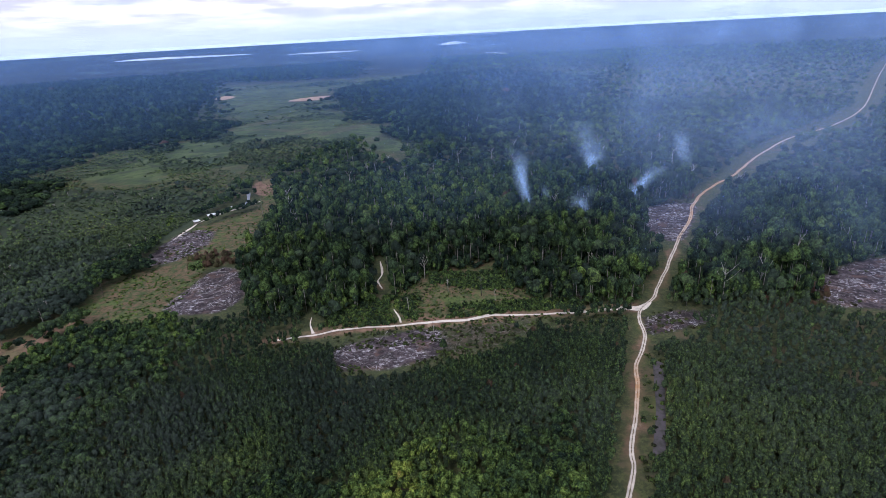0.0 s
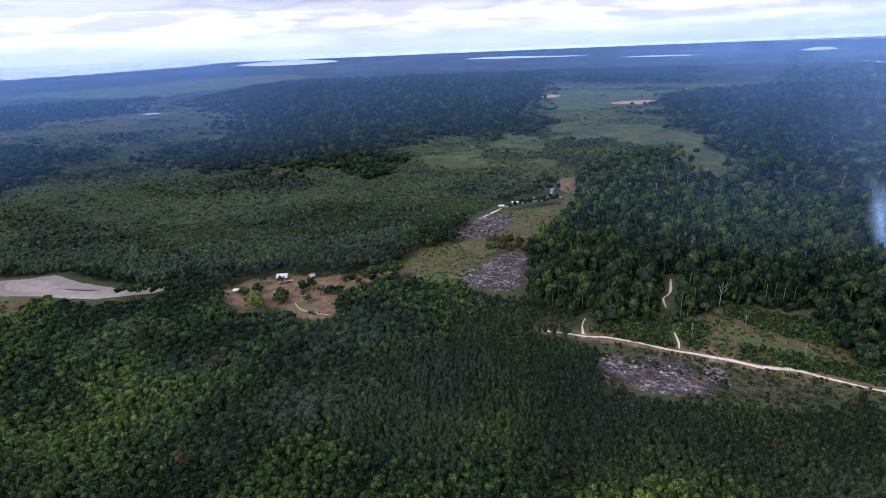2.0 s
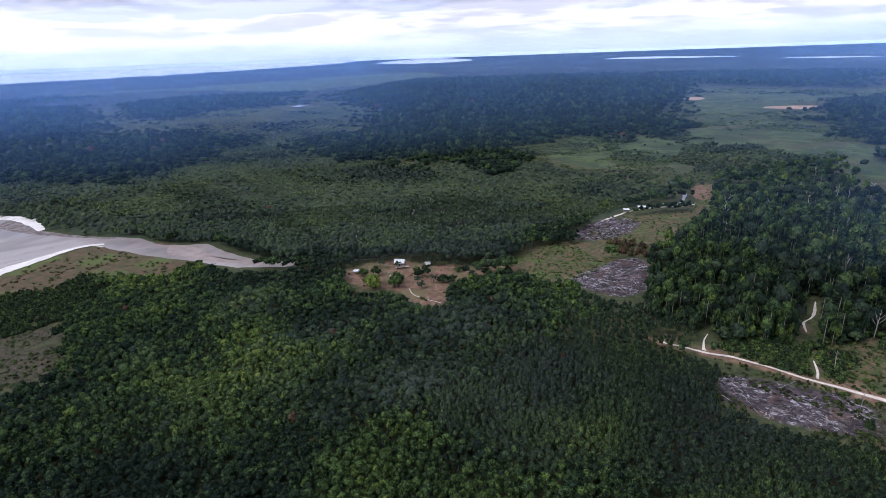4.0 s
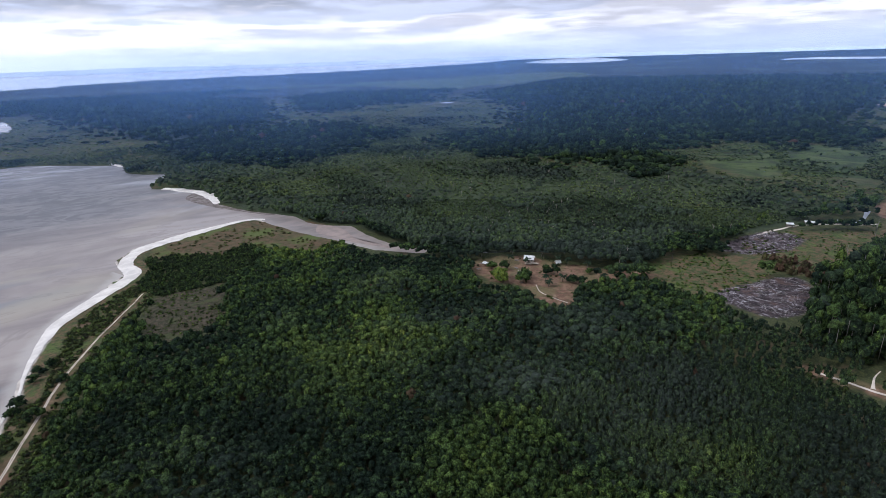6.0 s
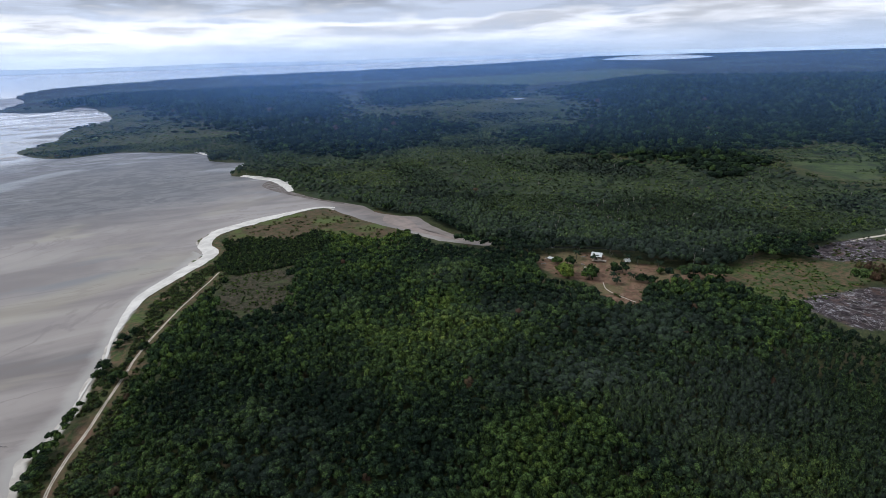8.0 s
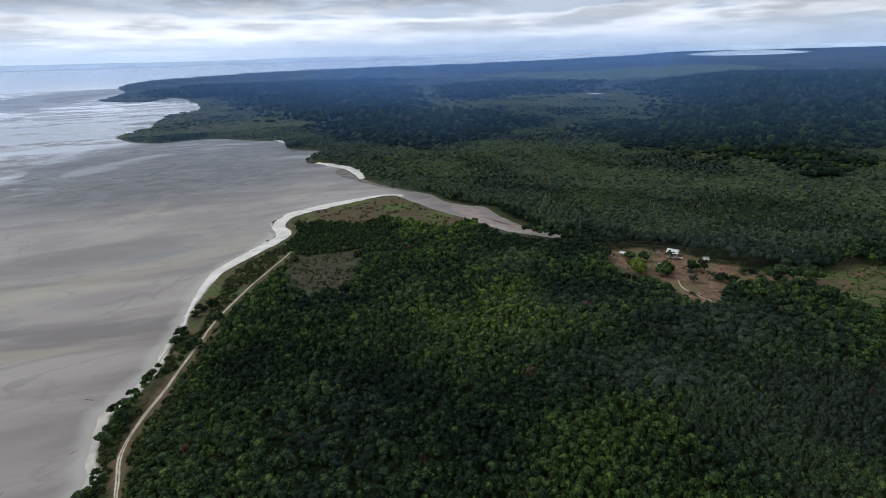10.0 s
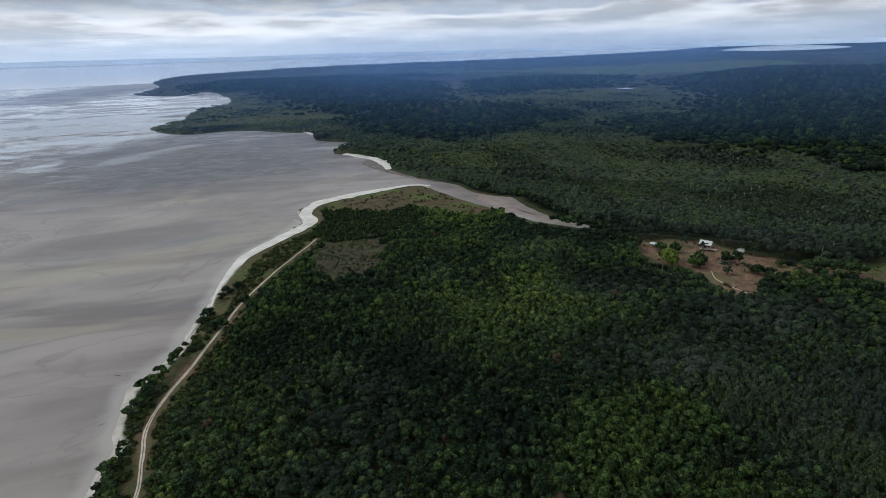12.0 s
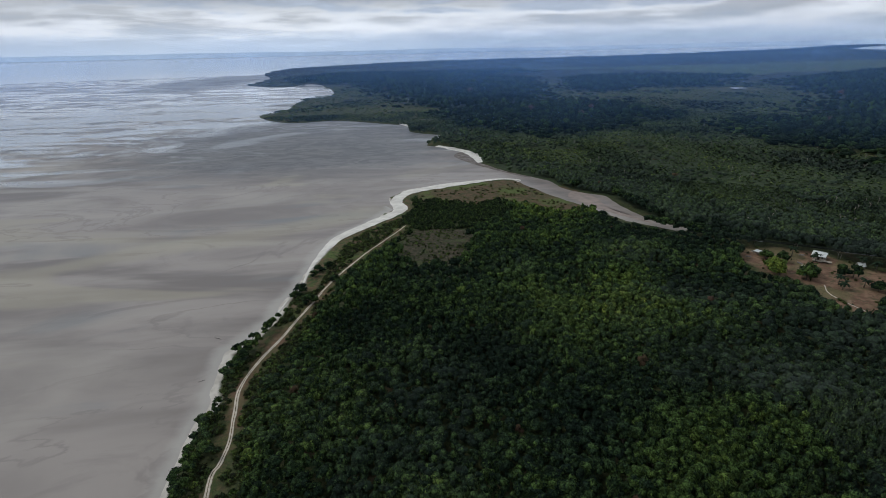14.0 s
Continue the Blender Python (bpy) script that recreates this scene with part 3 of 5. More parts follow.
def build_ground():
    x, y = polar(RINGS, -180, 180, BEARINGS)
    d = shore(x, y)
    r = np.hypot(x, y)
    z = lift(d)
    best = lambda polys: np.max([edge_distance(smooth(p, 8, True) if len(p) > 3 else p, x, y) for p in polys], 0)
    near_tracks = np.minimum.reduce([line_distance(t, x, y) for t in (MAIN_TRACK, CROSS_TRACK, COAST_TRACK, FORK_PATH, MID_PATH)])
    fields = {
        "marsh": np.clip(best([MARSH, MARSH_D, STRIP]) + (speckle(x, y, 70, 61) - 0.5) * 70, -60, 60),
        "heath": np.clip(np.maximum(best([SPIT, DITCH]), 1.6 - near_tracks), -60, 60),
        "stubble": np.clip(best([STUBBLE, LITTER]), -60, 60),
        "swamp": np.clip(edge_distance(SWAMP, x, y), -60, 60),
        "turf": np.clip(np.maximum(best([GRASS_A, GRASS_B, SCRUB, COAST_STRIP]) + 4, np.maximum(np.where(x < -206, 15 - line_distance(COAST[11:23], x, y), -60), 4.5 - line_distance(COAST_TRACK, x, y))), -60, 60),
        "earth": np.maximum(np.clip(best([HUTS, PADS, *SAND.values()]), -60, 60), np.maximum(0.2 - near_tracks, 4.5 - line_distance(CROSS_TRACK, x, y))).clip(-60, 60),
        "burn": np.clip(best([*BURN.values()]), -60, 60),
        "beach": np.where((d < 60) & (line_distance(COAST[3:], x, y) < 12), 2.8 - np.abs(d), -60).clip(-60, 60),
        # the same shaded forest colour also darkens the floor under the dark woods
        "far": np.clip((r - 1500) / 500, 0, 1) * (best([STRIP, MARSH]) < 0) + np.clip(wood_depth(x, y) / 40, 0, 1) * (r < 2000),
    }
    # the ground rises a little under the far woods
    z = z + np.clip((r - 900) / 1500, 0, 1) * 6 * np.clip(d / 120, 0, 1) * speckle(x, y, 260, 8)
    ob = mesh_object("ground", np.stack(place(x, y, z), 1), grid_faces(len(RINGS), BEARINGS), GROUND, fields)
    tagged(ob, "dark forest soil with marsh, grass clearings and burnt patches", "ground", kind="structure")


def build_tidal_flat():
    rings = np.concatenate([np.geomspace(50, 2500, 120), np.geomspace(2600, 90000, 50)])
    x, y = polar(rings, -180, 180, 420)
    faces = grid_faces(len(rings), 420)
    d = shore(x, y)
    faces = faces[(d[faces] < 25).any(1)]
    r = np.hypot(x, y)
    wet = np.clip((r - 380) / 800, 0.0, 0.7) + np.clip((r - 2600) / 2000, 0, 1.2)
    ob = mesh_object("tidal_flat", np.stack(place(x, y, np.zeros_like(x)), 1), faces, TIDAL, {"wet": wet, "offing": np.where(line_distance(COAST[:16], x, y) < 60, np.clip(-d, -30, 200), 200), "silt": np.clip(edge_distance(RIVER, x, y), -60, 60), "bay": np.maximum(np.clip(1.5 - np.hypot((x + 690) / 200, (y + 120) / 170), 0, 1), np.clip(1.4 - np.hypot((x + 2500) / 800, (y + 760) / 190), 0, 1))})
    tagged(ob, "grey wet tidal sand with braided films of water", "tidal flat", kind="structure")


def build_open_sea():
    """The open water from three kilometres out, the bright low sky's reflection put into its pale colour."""
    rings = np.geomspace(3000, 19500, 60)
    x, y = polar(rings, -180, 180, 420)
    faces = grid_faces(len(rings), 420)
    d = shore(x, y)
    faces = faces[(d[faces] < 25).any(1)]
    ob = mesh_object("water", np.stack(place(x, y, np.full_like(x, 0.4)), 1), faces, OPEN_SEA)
    tagged(ob, "open sea with the sky's reflection in its pale colour", "sea", kind="structure")


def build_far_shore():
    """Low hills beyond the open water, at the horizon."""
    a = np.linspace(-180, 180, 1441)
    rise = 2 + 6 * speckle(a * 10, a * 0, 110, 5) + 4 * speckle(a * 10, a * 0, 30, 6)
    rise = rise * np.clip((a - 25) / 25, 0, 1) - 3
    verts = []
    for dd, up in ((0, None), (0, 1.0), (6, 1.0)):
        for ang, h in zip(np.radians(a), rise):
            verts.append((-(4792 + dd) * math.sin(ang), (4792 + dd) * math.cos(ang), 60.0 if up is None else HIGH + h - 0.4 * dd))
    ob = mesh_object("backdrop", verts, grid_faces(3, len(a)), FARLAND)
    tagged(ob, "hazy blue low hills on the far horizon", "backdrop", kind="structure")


def ribbon(name, line, width, mat, label, category, rust=None, up=0.14, step=1.5, wander=1.2):
    """A strip of ground along a line, its edges uneven."""
    p = smooth(line, step)
    t = np.gradient(p, axis=0)
    t /= np.linalg.norm(t, axis=1)[:, None] + 1e-9
    side = np.stack([-t[:, 1], t[:, 0]], 1)
    n = len(p)
    w = np.asarray(width if np.ndim(width) else [width], float)
    w = np.interp(np.linspace(0, 1, n), np.linspace(0, 1, len(w)), w) if len(w) > 1 else np.full(n, w[0])
    lanes = np.linspace(-1, 1, 9)
    p = p + side * ((speckle(p[:, 0], p[:, 1], 11, 15) - 0.5) * wander)[:, None]
    rows = []
    for k, s in enumerate(lanes):
        wob = ((speckle(p[:, 0], p[:, 1], 9, 11 + (k > 4)) - 0.5) * 0.3 + (speckle(p[:, 0], p[:, 1], 2.5, 13 + (k > 4)) - 0.5) * 0.2) * abs(s)
        rows.append(p + side * (w / 2 * (s + wob))[:, None])
    q = np.stack(rows, 1).reshape(-1, 2)
    z = lift(shore(q[:, 0], q[:, 1])) + up - 0.1 * np.tile(np.abs(lanes) ** 4, n)
    z = z + np.clip((np.hypot(q[:, 0], q[:, 1]) - 900) / 1500, 0, 1) * 6
    r = np.zeros(len(q)) if rust is None else np.repeat(np.interp(np.cumsum(np.hypot(*np.gradient(p, axis=0).T)), rust[0], rust[1]), 9)
    ob = mesh_object(name, np.stack(place(q[:, 0], q[:, 1], z), 1), grid_faces(n, 9), mat, {"across": np.tile(lanes, n), "rust": r})
    return tagged(ob, label, category, kind="structure")


def patch(name, poly, mat, up, label, category, step=6.0):
    """A flat patch of ground or water with the given outline."""
    p = smooth(poly, step, True)
    c = p.mean(0)
    q = np.concatenate([c[None], c + (p - c) * 0.5, p])
    n = len(p)
    i = np.arange(n)
    j = (i + 1) % n
    tri = np.concatenate([np.stack([0 * i, 1 + i, 1 + j], 1), np.stack([1 + i, 1 + n + i, 1 + n + j], 1), np.stack([1 + i, 1 + n + j, 1 + j], 1)])
    r = np.hypot(q[:, 0], q[:, 1])
    z = 0.8 + up + np.clip((r - 900) / 1500, 0, 1) * 6
    ob = mesh_object(name, np.stack(place(q[:, 0], q[:, 1], z), 1), tri, mat)
    return tagged(ob, label, category, kind="structure")


build_ground()
build_tidal_flat()
build_open_sea()
build_far_shore()
ribbon("road", MAIN_TRACK, [1.5, 1.6, 2.0, 2.2, 1.7, 1.5, 1.4], TRACK, "pale sandy vehicle track with two worn ruts", "dirt road", rust=([0, 167, 189, 212, 322, 379, 473, 587, 1893], [0, 0, 0.8, 0, 0, 0.6, 0.85, 0.6, 0.5]))
ribbon("road", CROSS_TRACK, [1.2, 1.5, 1.1, 1.9, 2.4, 1.2, 2.0, 1.4], PATH, "narrow pale sandy track along a burnt clearing", "dirt road", wander=3.5)
ribbon("road", COAST_TRACK, [1.4, 1.3, 1.15, 1.0, 0.9], TRACK, "sandy track with grassy middle behind the beach", "dirt road")
ribbon("path", [(64, 221), (72, 222), (78, 221), (84, 227)], [1.2, 4.2, 4.8, 1.6], PATH, "pale sandy patch where two tracks meet", "path", up=0.1)
ribbon("path", FORK_PATH, [1.5, 0.7, 0.4], PATH, "short sandy path branching from the track", "path")
ribbon("path", MID_FOOT, [0.9, 1.0, 0.5], PATH, "short worn sandy footpath leaving the track", "path")
ribbon("path", MID_PATH, [0.4, 1.2, 0.5, 1.4, 1.2, 0.5], PATH, "narrow winding sandy footpath through scrub", "path")
ribbon("path", HUT_PATH, 0.38, PATH, "worn pale footpath across red earth", "path")
ribbon("path", CREEK_SAND, [0.8, 2.4, 0.9, 1.8, 3.0, 1.2], PATH, "white sandy landing beside the creek", "path")
ribbon("beach", SHORE_SAND, [0.6, 0.8, 1.0, 1.2, 2.5, 5, 8, 10, 10, 9, 8, 9, 12, 14, 12, 9, 6, 3], BEACH, "strip of white dry sand along the shore", "beach", up=0.35)
ribbon("beach", [(-500, 58), (-545, 54), (-572, 42), (-600, 24)], [8, 14, 12, 6], BEACH, "short white sand beach below mangroves", "beach", up=0.3)
ribbon("stream", STREAM, 4.5, DARK_WATER, "dark still stream under overhanging mangroves", "stream", up=0.1)
ribbon("beach", [(-762, -16), (-785, -12), (-806, -22)], [4, 8, 4], BEACH, "small white beach on the mangrove coast", "beach", up=0.3)
patch("mud_bank", [(-560, 50), (-530, 62), (-490, 74), (-455, 92), (-432, 92), (-470, 66), (-505, 48), (-540, 38)], MUD, -0.755, "dark brown root-studded mud at the river mouth", "mud bank")
patch("sand_bar", [(-385, 116), (-362, 124), (-335, 124), (-312, 134), (-300, 138), (-318, 126), (-345, 112), (-368, 106)], RIVER_SAND, -0.75, "pinkish wet sand bar in the shallow river", "sand bar")
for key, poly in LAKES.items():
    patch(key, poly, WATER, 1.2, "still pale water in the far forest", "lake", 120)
patch("bare_strip", DITCH, BARE, 0.12, "plain dark grey bare soil beside the track", "bare soil")
patch("creek", CREEK, WATER, 0.25, "narrow creek end with pale still water", "creek")
for poly in SAND.values():
    patch("sand_bank", poly, PIT_SAND, 0.4, "bare orange sand pit among the marsh", "sand", 20)


# ---- trees
def ball(level=1):
    bm = bmesh.new()
    bmesh.ops.create_icosphere(bm, subdivisions=level, radius=1)
    v = np.array([tuple(p.co) for p in bm.verts])
    f = np.array([[p.index for p in q.verts] for q in bm.faces])
    bm.free()
    return v, f


BALL = ball(1)


def crown_shape(seed, lumps, leaves, pointed=0.0, half=False, upright=0.0):
    """A crown of unit radius between height 0 and 1: uneven clumps of foliage with loose sprays between them."""
    g = np.random.default_rng(seed)
    bv, bf = BALL
    if half:
        bf = bf[(bv[bf][:, :, 2].mean(1) > -0.35)]
    vs, fs, mids, sizes, n = [], [], [], [], 0
    for k in range(lumps):
        if lumps == 1:
            c, s = np.array([0, 0, 0.45]), np.array([0.8, 0.8, 0.5])
        else:
            a = k * 2.4 + g.uniform(-0.5, 0.5)
            h = (k + 0.5) / lumps
            rad = (1 - h * (0.55 + 0.45 * pointed)) * 0.68 * (0 if k == lumps - 1 else g.uniform(0.7, 1.1))
            c = np.array([rad * math.cos(a), rad * math.sin(a), 0.2 + 0.62 * h])
            s = np.array([1, 1, 0.85]) * g.uniform(0.36, 0.55) * (1.25 - 0.5 * pointed * h) * (1.0 if lumps > 3 else 1.5)
            s[2] *= 0.55 + 0.5 * pointed
        mids.append(c)
        sizes.append(s)
        v = bv * (1 + g.uniform(-0.28, 0.28, (len(bv), 1))) * s + c
        vs.append(v)
        fs.append(bf + n)
        n += len(v)
    if leaves:
        # loose sprays over the clumps: small pointed leaf fans, each tilted its own way
        k = g.integers(0, lumps, leaves)
        d = g.normal(size=(leaves, 3))
        d[:, 2] = np.abs(d[:, 2]) * 1.1 - 0.25
        d /= np.linalg.norm(d, axis=1)[:, None]
        c = np.array(mids)[k] + d * np.array(sizes)[k] * g.uniform(0.85, 1.15, (leaves, 1))
        face = d * 0.7 + (0, 0, 0.55 - 0.3 * upright) + g.normal(size=(leaves, 3)) * 0.4
        face /= np.linalg.norm(face, axis=1)[:, None]
        u = np.cross(face, g.normal(size=(leaves, 3)) + (0, 0, 1.5 * upright))
        u /= np.linalg.norm(u, axis=1)[:, None] + 1e-9
        tip = np.cross(u, face)
        tip *= np.where((tip[:, 2:] < 0) & (g.random((leaves, 1)) < upright), -1, 1)
        grow = (1.0 if leaves > 60 else 1.45) * (1.0 if lumps > 1 else 1.2)
        a, b = g.uniform(0.18, 0.4, (leaves, 1)) * grow, g.uniform(0.09, 0.18, (leaves, 1)) * grow
        q = np.stack([c - u * b, c + u * b, c + tip * a], 1).reshape(-1, 3)
        vs.append(q)
        fs.append(np.arange(leaves)[:, None] * 3 + n + [[0, 1, 2]])
    return np.concatenate(vs), np.concatenate(fs)


def tuft_shape(seed, blades):
    """A feathery shrub of unit radius and height: upright leaf fans that spread from the foot."""
    g = np.random.default_rng(seed)
    a = g.uniform(0, 6.28, blades)
    foot, out, top = g.uniform(0.05, 0.5, blades), g.uniform(0.5, 1.25, blades), g.uniform(0.5, 1.0, blades)
    turn = a + g.uniform(-0.9, 0.9, blades)
    low = np.stack([foot * np.cos(a), foot * np.sin(a), g.uniform(0.0, 0.35, blades)], 1)
    tip = np.stack([out * np.cos(a), out * np.sin(a), top], 1)
    side = np.stack([-np.sin(turn), np.cos(turn), g.uniform(-0.3, 0.3, blades)], 1) * g.uniform(0.3, 0.55, (blades, 1))
    mid = low * 0.45 + tip * 0.55
    q = np.stack([low, mid + side, tip, mid - side], 1).reshape(-1, 3)
    i = np.arange(blades)[:, None] * 4
    return q, np.concatenate([i + [0, 1, 2], i + [0, 2, 3]])


def scatter_meshes(shapes, pick, x, y, z, wide, tall, turn):
    """Many copies of the shapes as one set of vertices and faces; also which copy each vertex belongs to."""
    vs, fs, own, n = [], [], [], 0
    for k, (v, f) in enumerate(shapes):
        s = np.where(pick == k)[0]
        if not len(s):
            continue
        c, sn = np.cos(turn[s])[:, None], np.sin(turn[s])[:, None]
        vx = (v[None, :, 0] * c - v[None, :, 1] * sn) * wide[s, None] + x[s, None]
        vy = (v[None, :, 0] * sn + v[None, :, 1] * c) * wide[s, None] + y[s, None]
        vz = v[None, :, 2] * tall[s, None] + z[s, None]
        vs.append(np.stack([vx, vy, vz], 2).reshape(-1, 3))
        fs.append((f[None] + (np.arange(len(s)) * len(v))[:, None, None] + n).reshape(-1, 3))
        own.append(np.repeat(s, len(v)))
        n += len(s) * len(v)
    return np.concatenate(vs), np.concatenate(fs), np.concatenate(own)


ROUND = [[crown_shape(10 + k, 4, 84, half=True) for k in range(8)], [crown_shape(20 + k, 2, 24, half=True) for k in range(8)], [crown_shape(30 + k, 2, 8, half=True) for k in range(6)], [crown_shape(40 + k, 1, 4, half=True) for k in range(8)]]
SPIKY = [[crown_shape(50 + k, 1, 46, 0.3, half=True, upright=0.3) for k in range(8)], [crown_shape(60 + k, 1, 24, 0.3, half=True, upright=0.3) for k in range(8)], ROUND[2], ROUND[3]]
TUFTS = [[tuft_shape(70 + k, 14) for k in range(6)], [tuft_shape(70 + k, 8) for k in range(8)], [tuft_shape(90 + k, 5) for k in range(8)], [tuft_shape(110 + k, 5) for k in range(8)]]


def jittered(x0, x1, y0, y1, step):
    gx, gy = np.meshgrid(np.arange(x0, x1, step), np.arange(y0, y1, step))
    gx = gx + (np.arange(gx.shape[0]) % 2)[:, None] * step / 2
    n = gx.size
    return gx.ravel() + RNG.uniform(-0.42, 0.42, n) * step, gy.ravel() + RNG.uniform(-0.42, 0.42, n) * step


def within_view(x, y):
    a = np.degrees(np.arctan2(-x, y))
    r = np.hypot(x, y)
    return ((a > -48) & (a < 134) & (r > 82)) | (r < 82)


def under_water(x, y):
    return (shore(x, y) < np.where(np.asarray(x) > -230, 3.0, 2.0)) | (line_distance(STREAM, x, y) < 3)


def open_ground(x, y):
    """Where no tree stands on land: the tracks, paths, clearings, marsh and lakes."""
    rag = (speckle(x, y, 10, 21) - 0.5) * 8
    far = np.hypot(x, y)
    tracks = np.minimum.reduce([line_distance(MAIN_TRACK, x, y) - np.clip((far - 235) * 0.012, 0, 10), line_distance(CROSS_TRACK, x, y) + 2, line_distance(COAST_TRACK, x, y) + 0.9])
    paths = np.minimum.reduce([line_distance(FORK_PATH, x, y) - 1, line_distance(MID_PATH, x, y) - 1, line_distance(CREEK_SAND, x, y) - 6])
    bare = deep([*BURN.values(), LITTER, DITCH, HUTS, GRASS_A, GRASS_B, PADS, CREEK], x, y) + rag * 0.4
    bare = np.maximum(bare, edge_distance(STUBBLE, x, y) + rag * 1.6 - 2)
    shrub = deep([SCRUB, SPIT, BUSH, COAST_STRIP], x, y) + rag * 0.5
    wet = deep([*LAKES.values(), *SAND.values()], x, y)
    marsh = deep([MARSH, MARSH_D, STRIP], x, y) + ragged(x, y)
    tufts = speckle(x, y, 75, 51) * 0.45 + speckle(x, y, 28, 52) * 0.35 + speckle(x, y, 11, 53) * 0.2
    strand = (x < -206) & (line_distance(COAST[11:23], x, y) < 15 + rag)
    return (tracks < 5) | (paths < 3) | (edge_distance(LAKES["pond"], x, y) > -45) | (bare > 0) | (shrub > 0) | (wet > 0) | ((marsh > -5) & (tufts < 0.44 + 0.1 * np.clip(marsh / 60, 0, 1))) | strand


def bank(x, y):
    """From 0 to 1 towards the river and the stream."""
    return np.clip(1.3 - np.minimum(line_distance(RIVER[6:] + COAST_NORTH[:4], x, y), line_distance(STREAM, x, y) + 8) / 55, 0, 1)


def wood_plan(x, y):
    """For each place: whether a tree can stand there and the kind of wood."""
    rag = (speckle(x, y, 10, 21) - 0.5) * 8
    r = np.hypot(x, y)
    dark = wood_depth(x, y) + (RNG.random(len(x)) - 0.5) * np.clip(r * 0.09, 20, 110)
    swamp = edge_distance(SWAMP, x, y) + rag * 2
    kind = np.full(len(x), "wood", dtype="U8")
    kind[((x > -140) & (y > 222)) | (r > 900) | (y > 420)] = "tall"
    kind[(swamp > 0) | ((r > 420) & (x < -190 + 0.25 * (y - 450)) & (x < -90))] = "swamp"
    kind[deep([MARSH, MARSH_D, STRIP], x, y) + ragged(x, y) > 0] = "swamp"
    kind[dark > 0] = "dark"
    kind[(kind == "swamp") & (bank(x, y) > 0.35 + 0.3 * RNG.random(len(x)))] = "mangrove"
    kind[(kind == "swamp") & (r < 950) & (speckle(x, y, 38, 35) * 0.6 + speckle(x, y, 13, 36) * 0.4 > 0.64)] = "mangrove"
    strip = y - 0.32 * x
    mixed = rag * 3 + (RNG.random(len(x)) - 0.5) * 26
    kind[(kind == "wood") & (x > -120 + mixed) & ((strip > 128 + mixed) | ((x > 30 + rag) & (y > 60)))] = "rows"
    high = np.select([kind == "tall", kind == "dark", kind == "swamp"], [11.0, 12.0, 2.5], 7.0)
    # a clearing is seen over the crowns on its near side, so these stand back from it
    k = HIGH / (HIGH - high)
    over = np.where(r < 1400, k, 1.0)
    free = ~under_water(x, y) & ~open_ground(x, y) & ~open_ground(x * over, y * over) & ~((y > 40) & (x < -240) & under_water(x * over, y * over))
    return free, kind, r


def build_woods():
    groups = {}
    near, closed = ("wood", "tall", "swamp", "dark", "mangrove"), ("tall", "dark", "wood", "rows", "mangrove")
    for step, lo, hi, lod, kinds in ((2.55, 82, 200, 0, near), (2.0, 82, 200, 0, ("rows",)), (4.4, 0, 82, 1, near + ("rows",)), (2.7, 200, 450, 1, ("wood", "rows", "mangrove")), (4.3, 200, 400, 1, ("under",)), (3.2, 200, 450, 1, ("tall", "dark")),
                                     (2.2, 200, 450, 1, ("swamp",)), (7.2, 450, 950, 2, closed), (3.6, 450, 950, 2, ("swamp",)), (16.5, 950, 2600, 3, closed), (11.0, 950, 1700, 3, ("swamp",))):
        x, y = jittered(-hi, hi, -260 if hi < 1000 else -700, hi, step)
        r = np.hypot(x, y)
        s = within_view(x, y) & (r >= lo) & (r < hi)
        x, y = x[s], y[s]
        free, kind, r = wood_plan(x, y)
        if kinds == ("under",):
            kind = np.where(kind == "tall", "under", "none")
        s = free & np.isin(kind, kinds)
        s &= (kind != "swamp") | (RNG.random(len(x)) < 0.6 + 0.7 * speckle(x, y, 16, 38))
        x, y, kind, r = x[s], y[s], kind[s], r[s]
        if lod in groups:
            x, y, kind, r = (np.concatenate(p) for p in zip(groups[lod], (x, y, kind, r)))
        groups[lod] = (x, y, kind, r)
    return groups


# stands in the near woods: place, radius, how much lighter, how much greyer
STANDS = ((-117, 72, 22, 0.03, 0), (-153, 68, 18, 0.08, 0), (-171, 97, 16, 0.16, 0), (-106, -6, 30, 0.1, 0), (-9, 121, 18, 0.1, 0), (115, 150, 55, 0.1, 0.25), (-191, 62, 16, 0.16, 0), (-203, 83, 16, 0.12, 0), (-301, 70, 30, 0.1, 0),
          (-137, 103, 13, 0.06, 0.24), (-119, 107, 12, 0.06, 0.24), (-86, 119, 15, 0.04, 0.24), (-128, 118, 11, 0.02, 0.22), (-100, 127, 12, 0.02, 0.2), (-148, 153, 16, -0.1, 0.25), (-101, 153, 18, -0.14, 0.2), (-50, 160, 18, -0.12, 0.15),
          (-225, 3, 24, -0.12, 0), (-167, 20, 22, -0.14, 0), (-175, -15, 18, -0.12, 0), (-191, 103, 14, -0.12, 0.1), (-132, 37, 14, -0.06, 0), (-83, 120, 9, 0.16, 0), (-67, 126, 9, 0.16, 0), (-24, 116, 12, 0.14, 0), (-238, 101, 14, 0.02, 0.3),
          (-175, 50, 26, 0.12, 0.1), (-108, 20, 22, 0.06, 0), (-97, 58, 16, 0.06, 0), (-250, 205, 36, -0.2, 0.3), (-212, 226, 26, -0.2, 0.3), (-150, -62, 40, 0.16, 0), (-110, -58, 25, 0.16, 0))


